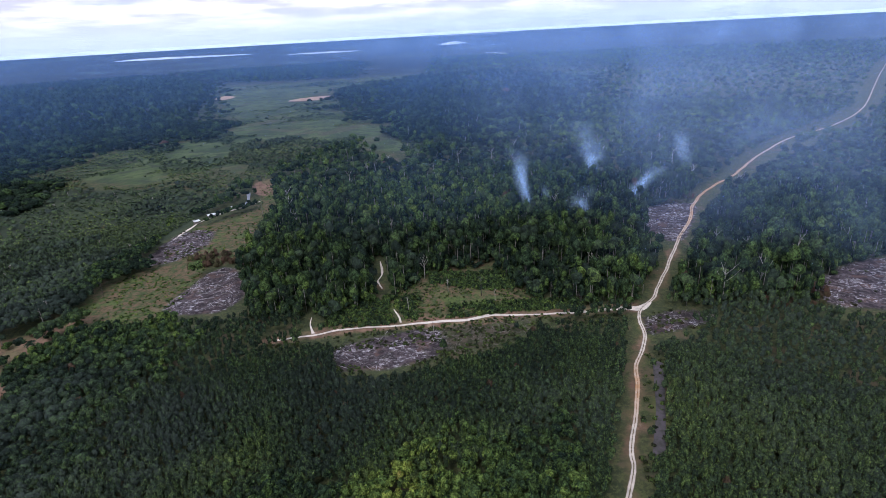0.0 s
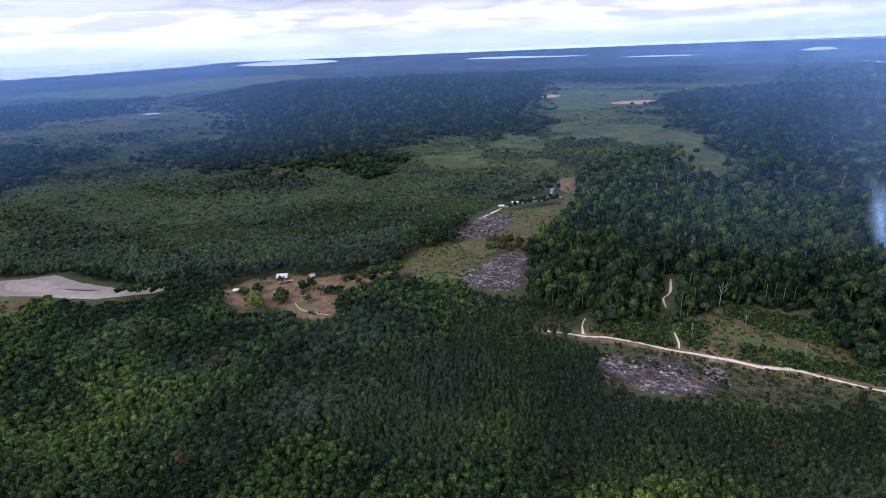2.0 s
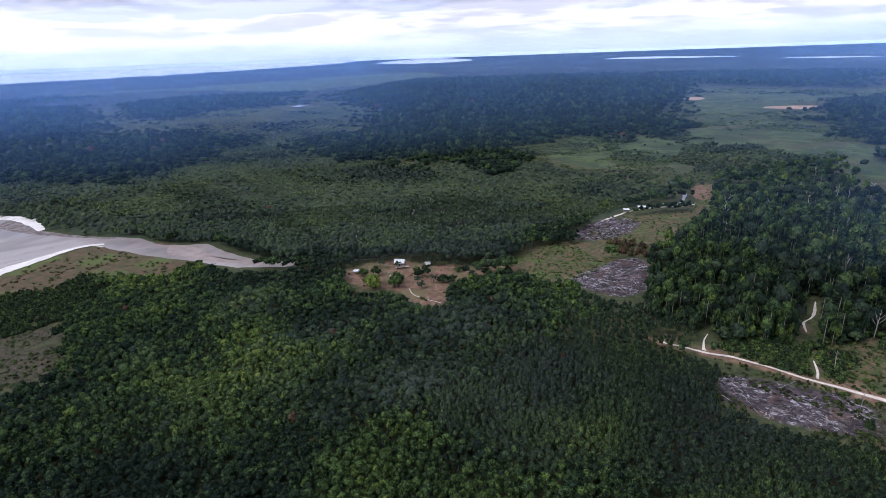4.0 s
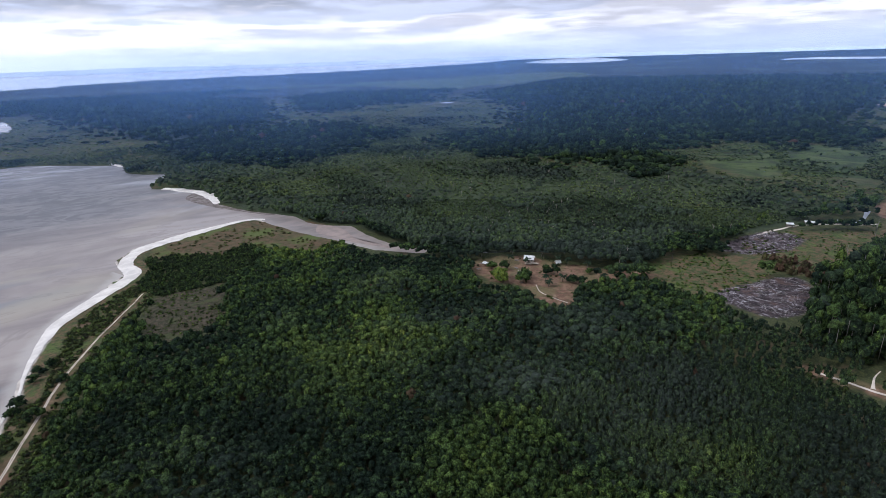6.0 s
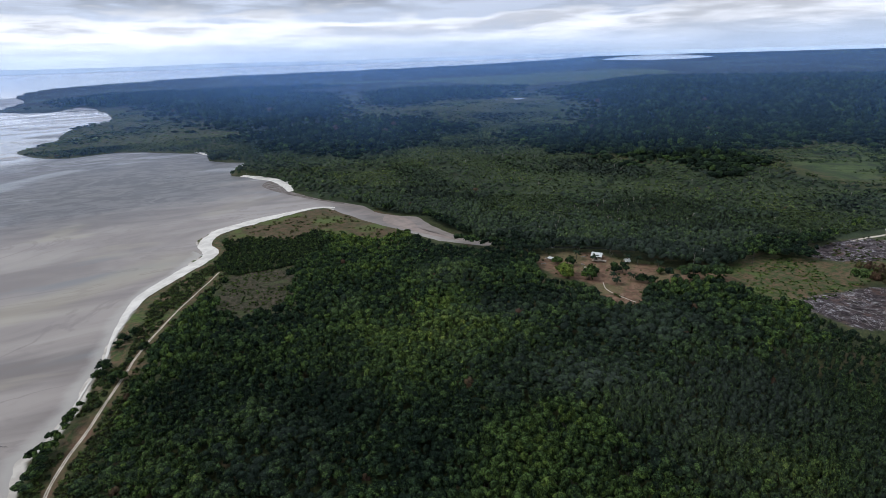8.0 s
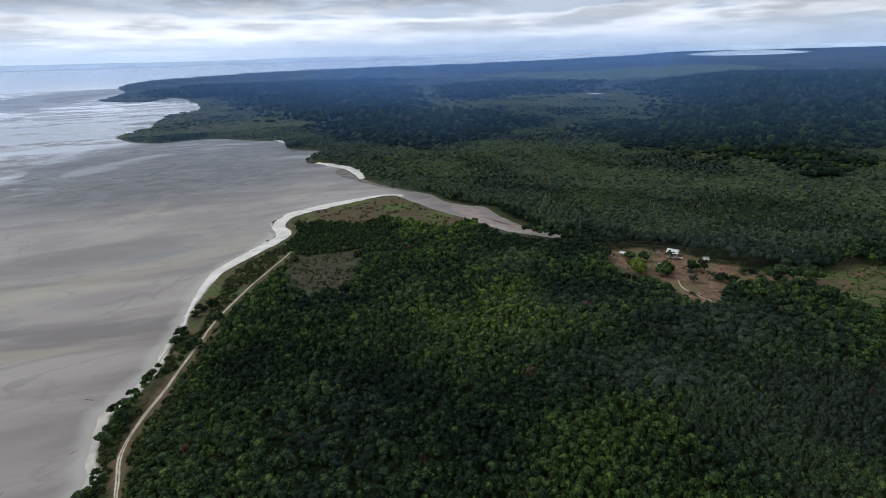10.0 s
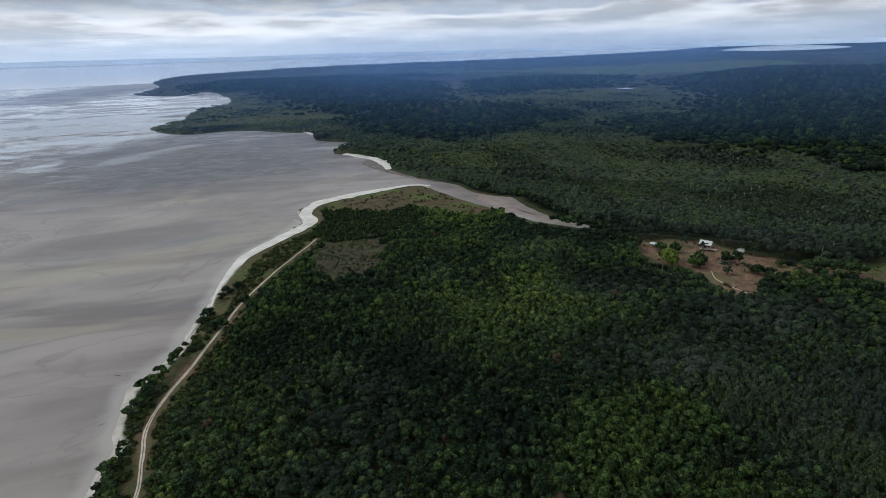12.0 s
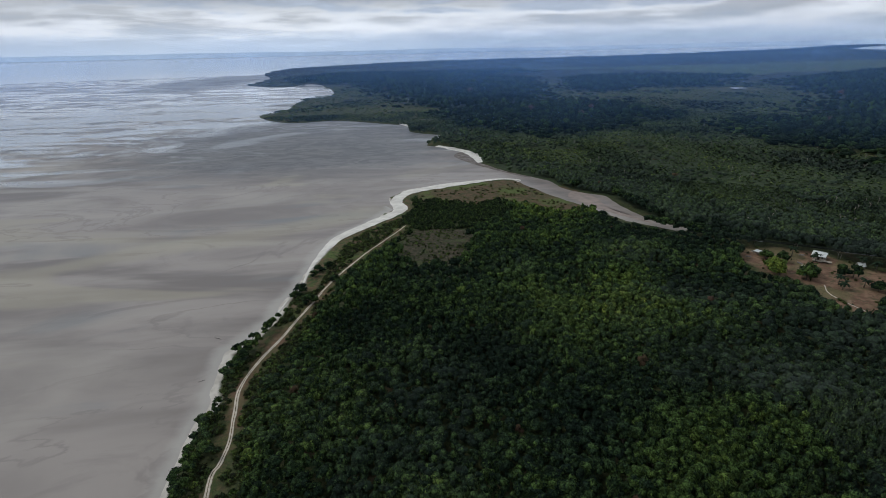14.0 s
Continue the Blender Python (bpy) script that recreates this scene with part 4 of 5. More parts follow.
def tree_numbers(x, y, kind, lod):
    n = len(x)
    u, v, w = RNG.random(n), RNG.random(n), RNG.random(n)
    big, mid = speckle(x, y, 70, 31), speckle(x, y, 22, 32)
    wide, tall, crown, tone, grey = np.full(n, 2.6), np.full(n, 8.0), np.full(n, 0.7), np.full(n, 0.4), np.zeros(n)
    k = kind == "wood"
    south = np.clip((160 - y) / 180, 0, 1)
    wide[k], tall[k], crown[k] = (1.2 + 1.5 * u**2)[k], (3.6 + 1.8 * v + 3.2 * mid + 2.4 * big)[k], 0.42
    tone[k] = (0.2 + 0.34 * (mid - 0.4) + 0.35 * np.clip(big - 0.45, 0, 1) + 0.14 * (speckle(x, y, 9, 39) - 0.5) + 0.17 * (w - 0.5) + 0.8 * np.maximum(w - 0.93, 0) - 0.29 * south - 0.09 * np.clip((y - 110) / 40, 0, 1) + 0.1 * np.clip((40 - y) / 60, 0, 1) + 0.14 * np.clip((-112 - x) / 60, 0, 1) * np.clip((120 - y) / 40, 0, 1))[k]
    grey[k] = (np.clip((speckle(x, y, 45, 33) - 0.7) * 3, 0, 0.15) * u)[k]
    k = kind == "rows"
    wide[k], tall[k], crown[k] = (0.95 + 0.4 * u)[k], (4.8 + 1.3 * v + 2 * speckle(x, y, 8, 40) + 2 * (mid - 0.5))[k], 0.44
    tone[k] = (0.11 + 0.2 * mid + 0.14 * (w - 0.5) + 0.14 * (speckle(x, y, 8, 40) - 0.5) + 0.8 * np.clip(big - 0.68, 0, 1))[k]
    grey[k] = (0.1 + 0.35 * u * np.clip(speckle(x, y, 30, 34) * 1.6 - 0.3, 0, 1))[k]
    k = kind == "tall"
    wide[k], tall[k], crown[k] = (1.4 + 1.9 * u**2)[k], (4.5 + 5 * v * v + 4 * mid)[k], 0.62
    top = k & (RNG.random(n) < 0.16)
    wide[top], tall[top], crown[top] = (2.0 + 1.3 * u)[top], (13 + 7 * v)[top], 0.36
    tone[k] = (0.18 + 0.22 * (mid - 0.3) + 0.2 * (w - 0.5) + 0.3 * (big - 0.5) + 0.9 * np.maximum(w - 0.9, 0))[k]
    grey[k] = (0.8 * np.clip(u - 0.7, 0, 1))[k]
    k = kind == "swamp"
    fringe = bank(x, y)
    clump = np.clip((speckle(x, y, 60, 35) - 0.55) * 4, 0, 1) + np.clip((speckle(x, y, 150, 36) - 0.6) * 4, 0, 0.6)
    wide[k], tall[k], crown[k] = (1.0 + 0.7 * u + 0.9 * fringe + 0.5 * clump)[k], (0.8 + 1.2 * v + 4.8 * fringe + 3.0 * clump * u)[k], 1.0
    tone[k] = (0.6 + 0.36 * (big - 0.5) + 0.22 * (mid - 0.5) + 0.3 * (speckle(x, y, 210, 37) - 0.5) + 0.16 * (w - 0.5) - 0.2 * fringe - 0.3 * np.clip(clump, 0, 1))[k]
    grey[k] = (0.2 + 0.3 * u + 0.25 * fringe * w)[k]
    k = kind == "mangrove"
    wide[k], tall[k], crown[k] = (1.3 + 0.9 * u * u)[k], (2.6 + 1.5 * v + 2.6 * fringe * mid)[k], 0.75
    tone[k] = (0.27 + 0.2 * (mid - 0.5) + 0.2 * (w - 0.5))[k]
    grey[k] = (0.2 + 0.35 * u)[k]
    k = kind == "under"
    wide[k], tall[k], crown[k] = (1.3 + 0.9 * u)[k], (2.2 + 2.5 * v)[k], 0.8
    tone[k] = (0.2 + 0.25 * (mid - 0.5) + 0.2 * (w - 0.5))[k]
    k = kind == "dark"
    wide[k], tall[k], crown[k] = (2.3 + 2.4 * u)[k], ((10 + 8 * v) * (0.4 + 0.6 * np.clip(wood_depth(x, y) / 70, 0, 1)))[k], 0.9
    tone[k] = (-0.05 + 0.14 * mid + 0.14 * (w - 0.5))[k]
    for sx, sy, sr, st, sg in STANDS:
        near = np.clip(1.6 - np.hypot(x - sx, y - sy) / sr, 0, 1) * np.isin(kind, ("wood", "rows"))
        tone, grey = tone + st * near, grey + sg * near * (0.4 + 0.6 * u)
    edge = (y < -38) & (x > -230)
    wide[edge], tall[edge] = wide[edge] * 0.85, tall[edge] * 0.62
    if lod < 2:
        small = np.isin(kind, ("tall",)) & (tall < 13)
        wide[small] *= 0.86
    if lod == 2:
        wide[kind != "swamp"] *= 1.35
        wide[kind == "swamp"] *= 1.5
    if lod > 1:
        tone = tone + (RNG.random(n) - 0.5) * 0.18
    if lod == 3:
        wide *= np.where(kind == "swamp", 3.9, 2.0)
    dry = np.where(RNG.random(n) < 0.0012, 0.7, 0.0)
    return wide, tall, tall * crown, np.clip(tone, -0.2, 1), np.clip(grey, 0, 1), dry


GROUPS = build_woods()
NAMES = {0: ("forest_near", "dense mixed green tree canopy near the drone's height"), 1: ("forest_middle", "dense broadleaf canopy with taller trees"), 2: ("forest_far", "mixed swamp thicket and dark forest"),
         3: ("forest_distant", "dark distant rainforest canopy")}
SINGLE = []
for lod, (x, y, kind, r) in GROUPS.items():
    wide, tall, deepness, tone, grey, dry = tree_numbers(x, y, kind, lod)
    z = lift(shore(x, y)) + np.clip((np.hypot(x, y) - 900) / 1500, 0, 1) * 3
    keep = np.ones(len(x), bool)
    if lod == 0:
        first = np.argsort(np.hypot(x + 100, y - 72))[:300]
        keep[first] = False
        SINGLE = [(x[i], y[i], z[i], wide[i], tall[i], deepness[i], tone[i], kind[i]) for i in first]
    spiky, low = kind == "rows", kind == "swamp"
    V, F, A, n = [], [], [], 0
    for shapes, sel in ((ROUND[lod], keep & ~spiky & ~low), (SPIKY[lod], keep & spiky), (TUFTS[lod], keep & low)):
        s = np.where(sel)[0]
        if not len(s):
            continue
        pick = RNG.integers(0, len(shapes), len(s))
        v, f, own = scatter_meshes(shapes, pick, x[s], y[s], (z + tall - deepness)[s], wide[s], deepness[s], RNG.uniform(0, 6.28, len(s)))
        V.append(v)
        F.append(f + n)
        A.append(s[own])
        n += len(v)
    if lod == 1:
        high = np.where((kind == "tall") & (tall > 10))[0]
        STEMS = (x[high], y[high], z[high], tall[high])
    V, F, A = np.concatenate(V), np.concatenate(F), np.concatenate(A)
    V = np.stack(place(V[:, 0], V[:, 1], V[:, 2]), 1)
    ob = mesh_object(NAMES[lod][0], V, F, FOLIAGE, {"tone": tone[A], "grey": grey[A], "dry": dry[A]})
    tagged(ob, NAMES[lod][1], "forest", kind="stuff")


# ---- single things: parts under an empty at the thing's base
def thing(name, x, y, z=0.0, turn=0.0, size=(1, 1, 1), label="", category="", group=""):
    ob = new(name)
    ob.empty_display_size = 0.5
    ob.matrix_basis = Matrix.LocRotScale((x, y, z), Euler((0, 0, turn)), size)
    return tagged(ob, label, category, group)


def part(name, data, parent, label="", at=None):
    """One mesh (or a bmesh, with its material) under a thing."""
    ob = new(name, data)
    ob.parent = parent
    if at is not None:
        ob.matrix_basis = at
    if label:
        ob["label"] = label
    return ob


def to_mesh(name, bm, mat, is_smooth=False):
    me = bpy.data.meshes.new(name)
    bm.normal_update()
    bm.to_mesh(me)
    bm.free()
    me.materials.append(mat)
    if is_smooth:
        me.polygons.foreach_set("use_smooth", np.full(len(me.polygons), True))
    return me


def box(bm, x0, x1, y0, y1, z0, z1):
    v = [bm.verts.new((x, y, z)) for z in (z0, z1) for x, y in ((x0, y0), (x1, y0), (x1, y1), (x0, y1))]
    for f in ((3, 2, 1, 0), (4, 5, 6, 7), (0, 1, 5, 4), (1, 2, 6, 5), (2, 3, 7, 6), (3, 0, 4, 7)):
        bm.faces.new([v[i] for i in f])


def limb(bm, points, radii, sides=6):
    """A tapered, bent stem through the points."""
    rings = []
    for k, (p, r) in enumerate(zip(points, radii)):
        d = (Vector(points[min(k + 1, len(points) - 1)]) - Vector(points[max(k - 1, 0)])).normalized()
        u = d.orthogonal().normalized()
        w = d.cross(u)
        rings.append([bm.verts.new(Vector(p) + (u * math.cos(a) + w * math.sin(a)) * r) for a in (i * 2 * math.pi / sides for i in range(sides))])
    for a, b in zip(rings[:-1], rings[1:]):
        for i in range(sides):
            bm.faces.new((a[i], a[(i + 1) % sides], b[(i + 1) % sides], b[i]))
    bm.faces.new(rings[0][::-1])
    bm.faces.new(rings[-1])


def ground_z(x, y):
    return float(lift(shore([x], [y]))[0])


def arrays_mesh(name, v, f, mat, tone, grey=0.0, dry=0.0):
    ob = mesh_object(name, v, f, mat, {"tone": np.full(len(v), tone), "grey": np.full(len(v), grey), "dry": np.full(len(v), dry)})
    me = ob.data
    bpy.data.objects.remove(ob)
    return me


def trunk_mesh(seed):
    """A unit trunk with limbs that reach into the crown: one high, one wide."""
    g = random.Random(seed)
    bm = bmesh.new()
    lean = (g.uniform(-0.1, 0.1), g.uniform(-0.1, 0.1))
    limb(bm, [(0, 0, 0), (lean[0] * 0.5, lean[1] * 0.5, 0.4), (lean[0], lean[1], 0.85)], (0.075, 0.055, 0.02), 6)
    for k in range(4):
        a = k * 1.6 + g.uniform(-0.4, 0.4)
        h = g.uniform(0.3, 0.5)
        limb(bm, [(lean[0] * h, lean[1] * h, h), (0.3 * math.cos(a), 0.3 * math.sin(a), h + 0.14), (0.6 * math.cos(a), 0.6 * math.sin(a), h + 0.24)], (0.035, 0.025, 0.01), 4)
    return to_mesh("trunk", bm, BARK, True)


TRUNKS = [trunk_mesh(k) for k in range(4)]
TONES = (0.06, 0.16, 0.28, 0.42, 0.62)
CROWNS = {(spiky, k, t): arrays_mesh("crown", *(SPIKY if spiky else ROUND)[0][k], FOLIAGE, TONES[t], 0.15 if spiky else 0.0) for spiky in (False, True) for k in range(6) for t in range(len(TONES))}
TREE_WORDS = ("very dark green leafy tree in closed canopy", "dark green leafy tree in closed canopy", "mid-green broadleaf tree with clumped crown", "fresh green broadleaf tree with clumped crown",
              "bright yellow-green tree standing out in canopy")


def leafy_tree(x, y, z, wide, tall, deepness, tone, spiky, seed, group="trees in the foreground canopy", words=""):
    g = random.Random(seed)
    t = int(np.argmin([abs(tone - v) for v in TONES]))
    ob = thing("tree", x, y, z, g.uniform(0, 6.28), (1, 1, 1), words or TREE_WORDS[t], "tree", group)
    part("trunk", TRUNKS[seed % 4], ob, at=Matrix.Diagonal((wide, wide, tall, 1)))
    part("crown", CROWNS[(bool(spiky), seed % 6, t)], ob, at=Matrix.LocRotScale((0, 0, tall - deepness), Euler((0, 0, 0)), (wide, wide, deepness)))
    return ob


for i, (tx, ty, tz, tw, th, td, tt, tk) in enumerate(SINGLE):
    leafy_tree(tx, ty, tz, tw, th, td, tt, tk == "rows", i)

# trees that stand by themselves in the village clearing and by the tracks
for i, (tx, ty, tw, th, tt) in enumerate([(-231, 171, 3.2, 5.5, 0.16), (-236, 166, 3.0, 4.5, 0.28), (-210, 189, 3.4, 6.5, 0.06), (-213, 186, 2.6, 5.5, 0.16), (-214, 172, 4.2, 6.5, 0.28), (-210, 168, 3.6, 6.0, 0.28),
                                          (-222, 161, 4.6, 6.5, 0.62), (-216, 160, 3.6, 6.0, 0.62), (-192, 192, 3.2, 4.5, 0.06), (-196, 189, 3.0, 4.5, 0.06), (-184, 191, 2.6, 5.0, 0.62), (-196, 216, 3.0, 4.0, 0.16),
                                          (-178, 196, 3.4, 5.0, 0.16), (-200, 205, 2.2, 3.5, 0.28), (-186, 213, 2.6, 4.0, 0.16), (-180, 224, 2.2, 3.2, 0.28), (-218, -50, 3.4, 4.2, 0.06), (-206, -44, 3.0, 4.0, 0.16), (-241, -46, 2.6, 3.4, 0.06), (-246, -42, 2.2, 3.0, 0.06), (-235, -47, 2.4, 3.2, 0.16), (-229, -37, 2.2, 3.0, 0.06), (-212, -51, 2.6, 3.4, 0.16)]):
    leafy_tree(tx, ty, ground_z(tx, ty), tw, th, th * 0.85, tt, False, i + 3, "trees standing free in the clearings", "rounded leafy tree standing free on bare earth" if tt < 0.5 else "bright green leafy tree beside the village clearing")


# palms in the village
def frond_mesh():
    bm = bmesh.new()
    n = 7
    mid = [Vector((0.35 * k, 0, 0.55 * math.sin(k / n * 2.6) - 0.03 * k * k * 0.6)) for k in range(n)]
    for s in (-1, 1):
        rows = []
        for k, p in enumerate(mid):
            w = 0.42 * math.sin(math.pi * (k + 0.8) / (n + 0.6))
            rows.append((bm.verts.new(p), bm.verts.new(p + Vector((0.12, s * w, -0.35 * w)))))
        for a, b in zip(rows[:-1], rows[1:]):
            bm.faces.new((a[0], b[0], b[1], a[1]))
    me = to_mesh("frond", bm, FOLIAGE)
    for key, v in (("tone", 0.18), ("grey", 0.1), ("dry", 0.0)):
        me.attributes.new(key, "FLOAT", "POINT").data.foreach_set("value", np.full(len(me.vertices), v, np.float32))
    return me


FROND = frond_mesh()


def palm(x, y, tall, seed):
    g = random.Random(seed)
    ob = thing("palm_tree", x, y, ground_z(x, y), 0, (1, 1, 1), "dark green palm with arching fronds on bare earth", "palm tree", "palms in the village clearing")
    bm = bmesh.new()
    limb(bm, [(0, 0, 0), (0.15, 0.05, tall * 0.5), (0.2, 0.1, tall)], (0.24, 0.17, 0.14), 7)
    part("trunk", to_mesh("trunk", bm, BARK, True), ob)
    for k in range(14):
        a, tip = k * 2.4, g.uniform(-0.5, 0.35)
        part("frond", FROND, ob, at=Matrix.LocRotScale((0.2, 0.1, tall - 0.1), Euler((0, tip, a)), (1.15, 1.3, 1.2)))


for i, (tx, ty, th) in enumerate([(-238, 180, 4.5), (-230, 186, 3.5), (-221, 201, 4.5), (-216, 204, 4.0), (-204, 178, 3.5), (-199, 176, 3.0), (-206, 209, 4.0), (-188, 203, 3.5), (-200, 186, 3.2), (-245, 187, 4.5)]):
    palm(tx, ty, th, i)


# huts
def gable_hut(name, x, y, turn, long, wide, wall, ridge, roof_mat, wall_mat, label):
    z = ground_z(x, y) - 0.05
    ob = thing(name, x, y, z, radians(turn), (1, 1, 1), label, "hut", "huts in the village clearing")
    t = 0.15
    for nm, b in (("front_wall", (-long / 2, long / 2, -wide / 2, -wide / 2 + t)), ("back_wall", (-long / 2, long / 2, wide / 2 - t, wide / 2))):
        bm = bmesh.new()
        box(bm, *b, 0, wall)
        part(nm, to_mesh(nm, bm, wall_mat), ob)
    for s in (-1, 1):
        bm = bmesh.new()
        x0, x1 = sorted((s * long / 2, s * (long / 2 - t)))
        v = [[bm.verts.new((xx, yy, zz)) for yy, zz in ((-wide / 2 + t, 0), (wide / 2 - t, 0), (wide / 2 - t, wall), (0, ridge - 0.12), (-wide / 2 + t, wall))] for xx in (x0, x1)]
        bm.faces.new(v[0][::-1])
        bm.faces.new(v[1])
        for i in range(5):
            j = (i + 1) % 5
            bm.faces.new((v[0][i], v[0][j], v[1][j], v[1][i]))
        part("gable_wall", to_mesh("gable_wall", bm, wall_mat), ob)
    over = 0.45
    drop = (ridge - wall) / (wide / 2)
    for s in (-1, 1):
        bm = bmesh.new()
        y1 = s * (wide / 2 + over)
        z1 = wall - drop * over
        for k in range(8):
            a, b = -long / 2 - over + k * (long + 2 * over) / 8, -long / 2 - over + (k + 1) * (long + 2 * over) / 8 - 0.03
            q = [bm.verts.new(p) for p in ((a, 0, ridge), (b, 0, ridge), (b, y1, z1), (a, y1, z1), (a, 0, ridge + 0.08), (b, 0, ridge + 0.08), (b, y1, z1 + 0.08), (a, y1, z1 + 0.08))]
            for f in ((0, 1, 2, 3), (7, 6, 5, 4), (0, 4, 5, 1), (1, 5, 6, 2), (2, 6, 7, 3), (3, 7, 4, 0)):
                bm.faces.new([q[i] for i in f])
        part("roof_slope", to_mesh("roof_slope", bm, roof_mat), ob)
    bm = bmesh.new()
    box(bm, -0.45, 0.45, -wide / 2 - 0.04, -wide / 2 - 0.003, 0.05, min(1.95, wall - 0.1))
    part("door", to_mesh("door", bm, DARKNESS), ob, "doorway as a dark panel, inner shade painted")
    for s in (-1, 1):
        bm = bmesh.new()
        box(bm, s * long * 0.3 - 0.35, s * long * 0.3 + 0.35, -wide / 2 - 0.04, -wide / 2 - 0.003, 0.9, min(1.7, wall - 0.2))
        part("window", to_mesh("window", bm, DARKNESS), ob, "unglazed window as a dark panel, inner shade painted")
    return ob


def shed(name, x, y, turn, long, wide, high, roof_mat, label, group="huts in the village clearing"):
    """A low sloping roof on posts."""
    ob = thing(name, x, y, ground_z(x, y) - 0.05, radians(turn), (1, 1, 1), label, "shed", group)
    for sx in (-1, 1):
        for sy in (-1, 1):
            bm = bmesh.new()
            box(bm, sx * long * 0.45 - 0.08, sx * long * 0.45 + 0.08, sy * wide * 0.43 - 0.08, sy * wide * 0.43 + 0.08, 0, high - (0.3 if sy < 0 else 0.02))
            part("post", to_mesh("post", bm, BARK), ob)
    bm = bmesh.new()
    for k in range(6):
        a, b = -long / 2 + k * long / 6, -long / 2 + (k + 1) * long / 6 - 0.03
        q = [bm.verts.new(p) for p in ((a, -wide / 2, high - 0.32), (b, -wide / 2, high - 0.32), (b, wide / 2, high), (a, wide / 2, high), (a, -wide / 2, high - 0.24), (b, -wide / 2, high - 0.24), (b, wide / 2, high + 0.08), (a, wide / 2, high + 0.08))]
        for f in ((3, 2, 1, 0), (4, 5, 6, 7), (0, 1, 5, 4), (1, 2, 6, 5), (2, 3, 7, 6), (3, 0, 4, 7)):
            bm.faces.new([q[i] for i in f])
    part("roof", to_mesh("roof", bm, roof_mat), ob, "pale sheet roof")
    bm = bmesh.new()
    box(bm, -long * 0.4, long * 0.4, wide * 0.36, wide * 0.4, 0, high - 0.25)
    part("back_wall", to_mesh("back_wall", bm, BOARDS), ob)
    return ob


gable_hut("hut", -234, 191, 40, 5.2, 3.8, 2.1, 3.6, ROOF, BOARDS, "board hut with pale gable roof in a village clearing")
gable_hut("hut", -218, 174, 30, 4.6, 3.6, 1.7, 3.0, THATCH, BOARDS, "low hut with weathered pale roof among trees")
gable_hut("hut", -221, 201, 75, 2.4, 2.0, 1.5, 2.5, ROOF, BOARDS, "tiny white-roofed hut with a dark doorway")
shed("shed", -241, 166, 25, 5.2, 2.6, 2.2, ROOF, "open shed with bright white sheet roof on posts")
shed("shed", -228, 190, 40, 4.4, 1.4, 1.0, THATCH, "low drying rack on posts beside the hut")
shed("shed", -230, 187, 40, 4.0, 1.2, 0.9, THATCH, "low drying rack on posts beside the hut")
for sx, sy, st, sl in ((-184, 386, 35, 6), (-172, 404, 30, 8), (-189, 372, 40, 4.5)):
    shed("shed", sx, sy, st, sl, 3.6, 2.6, ROOF, "long shed with white sheet roof beside the creek", "sheds beside the creek")


# loose boards and pots about the village
def small_heap(x, y, turn, seed, label):
    g = random.Random(seed)
    ob = thing("wood_pile", x, y, ground_z(x, y), radians(turn), (1, 1, 1), label, "wood pile", "wood piles in the clearing")
    for k in range(6):
        bm = bmesh.new()
        yy, zz = (k % 3) * 0.28 - 0.28, 0.12 + 0.22 * (k // 3)
        limb(bm, [(-1.2 + g.uniform(-0.3, 0.2), yy, zz), (0, yy + g.uniform(-0.05, 0.05), zz), (1.2 + g.uniform(-0.3, 0.3), yy, zz)], (0.12, 0.13, 0.1), 6)
        part("pole", to_mesh("pole", bm, BARK if k % 2 else ASHEN, True), ob)


for i, (sx, sy, st) in enumerate([(-246, 166, 20), (-240, 160, 70), (-229, 178, 10), (-226, 181, 110), (-239, 186, 60), (-245, 172, 95)]):
    small_heap(sx, sy, st, i, "small stack of cut poles on bare earth")


# fallen trunks on the burnt ground
def log_mesh(seed, mat):
    g = random.Random(seed)
    bm = bmesh.new()
    pts = [(-1 + 0.5 * k, g.uniform(-0.04, 0.04), 0.03 + g.uniform(0, 0.02)) for k in range(5)]
    limb(bm, pts, (0.034, 0.032, 0.028, 0.022, 0.012), 6)
    for k in range(2):
        s = g.choice((-1, 1))
        x0 = g.uniform(-0.1, 0.5)
        limb(bm, [(x0, 0, 0.04), (x0 + 0.2, s * 0.16, 0.08), (x0 + 0.36, s * 0.25, 0.06)], (0.022, 0.016, 0.008), 4)
    return to_mesh("log", bm, mat, True)


LOGS = [log_mesh(k, (ASHEN, CHARRED, BARK)[k % 3]) for k in range(9)]
LOG_WORDS = ("ash-grey fallen trunk on burnt ground", "blackened fallen trunk on burnt ground", "brown scorched fallen trunk on burnt ground")
gl = random.Random(5)
for key, count in (("a", 46), ("b", 34), ("c", 45), ("d", 45), ("e", 6)):
    poly = np.array(BURN[key], float)
    lo, hi = poly.min(0), poly.max(0)
    made = 0
    while made < count:
        px, py = gl.uniform(lo[0], hi[0]), gl.uniform(lo[1], hi[1])
        if edge_distance(poly, [px], [py])[0] < 1.5 or min(line_distance(CROSS_TRACK, [px], [py])[0], line_distance(MAIN_TRACK, [px], [py])[0]) < 5:
            continue
        k = gl.randrange(9)
        half = gl.uniform(1.2, 3.8)
        ob = new("fallen_log", LOGS[k])
        ob.matrix_basis = Matrix.LocRotScale((px, py, ground_z(px, py) - 0.02), Euler((gl.uniform(-0.03, 0.03), gl.uniform(-0.05, 0.05), gl.uniform(0, 6.28))), (half, half, half * 1.3))
        tagged(ob, LOG_WORDS[k % 3], "log", "fallen trunks on the burnt ground")
        made += 1


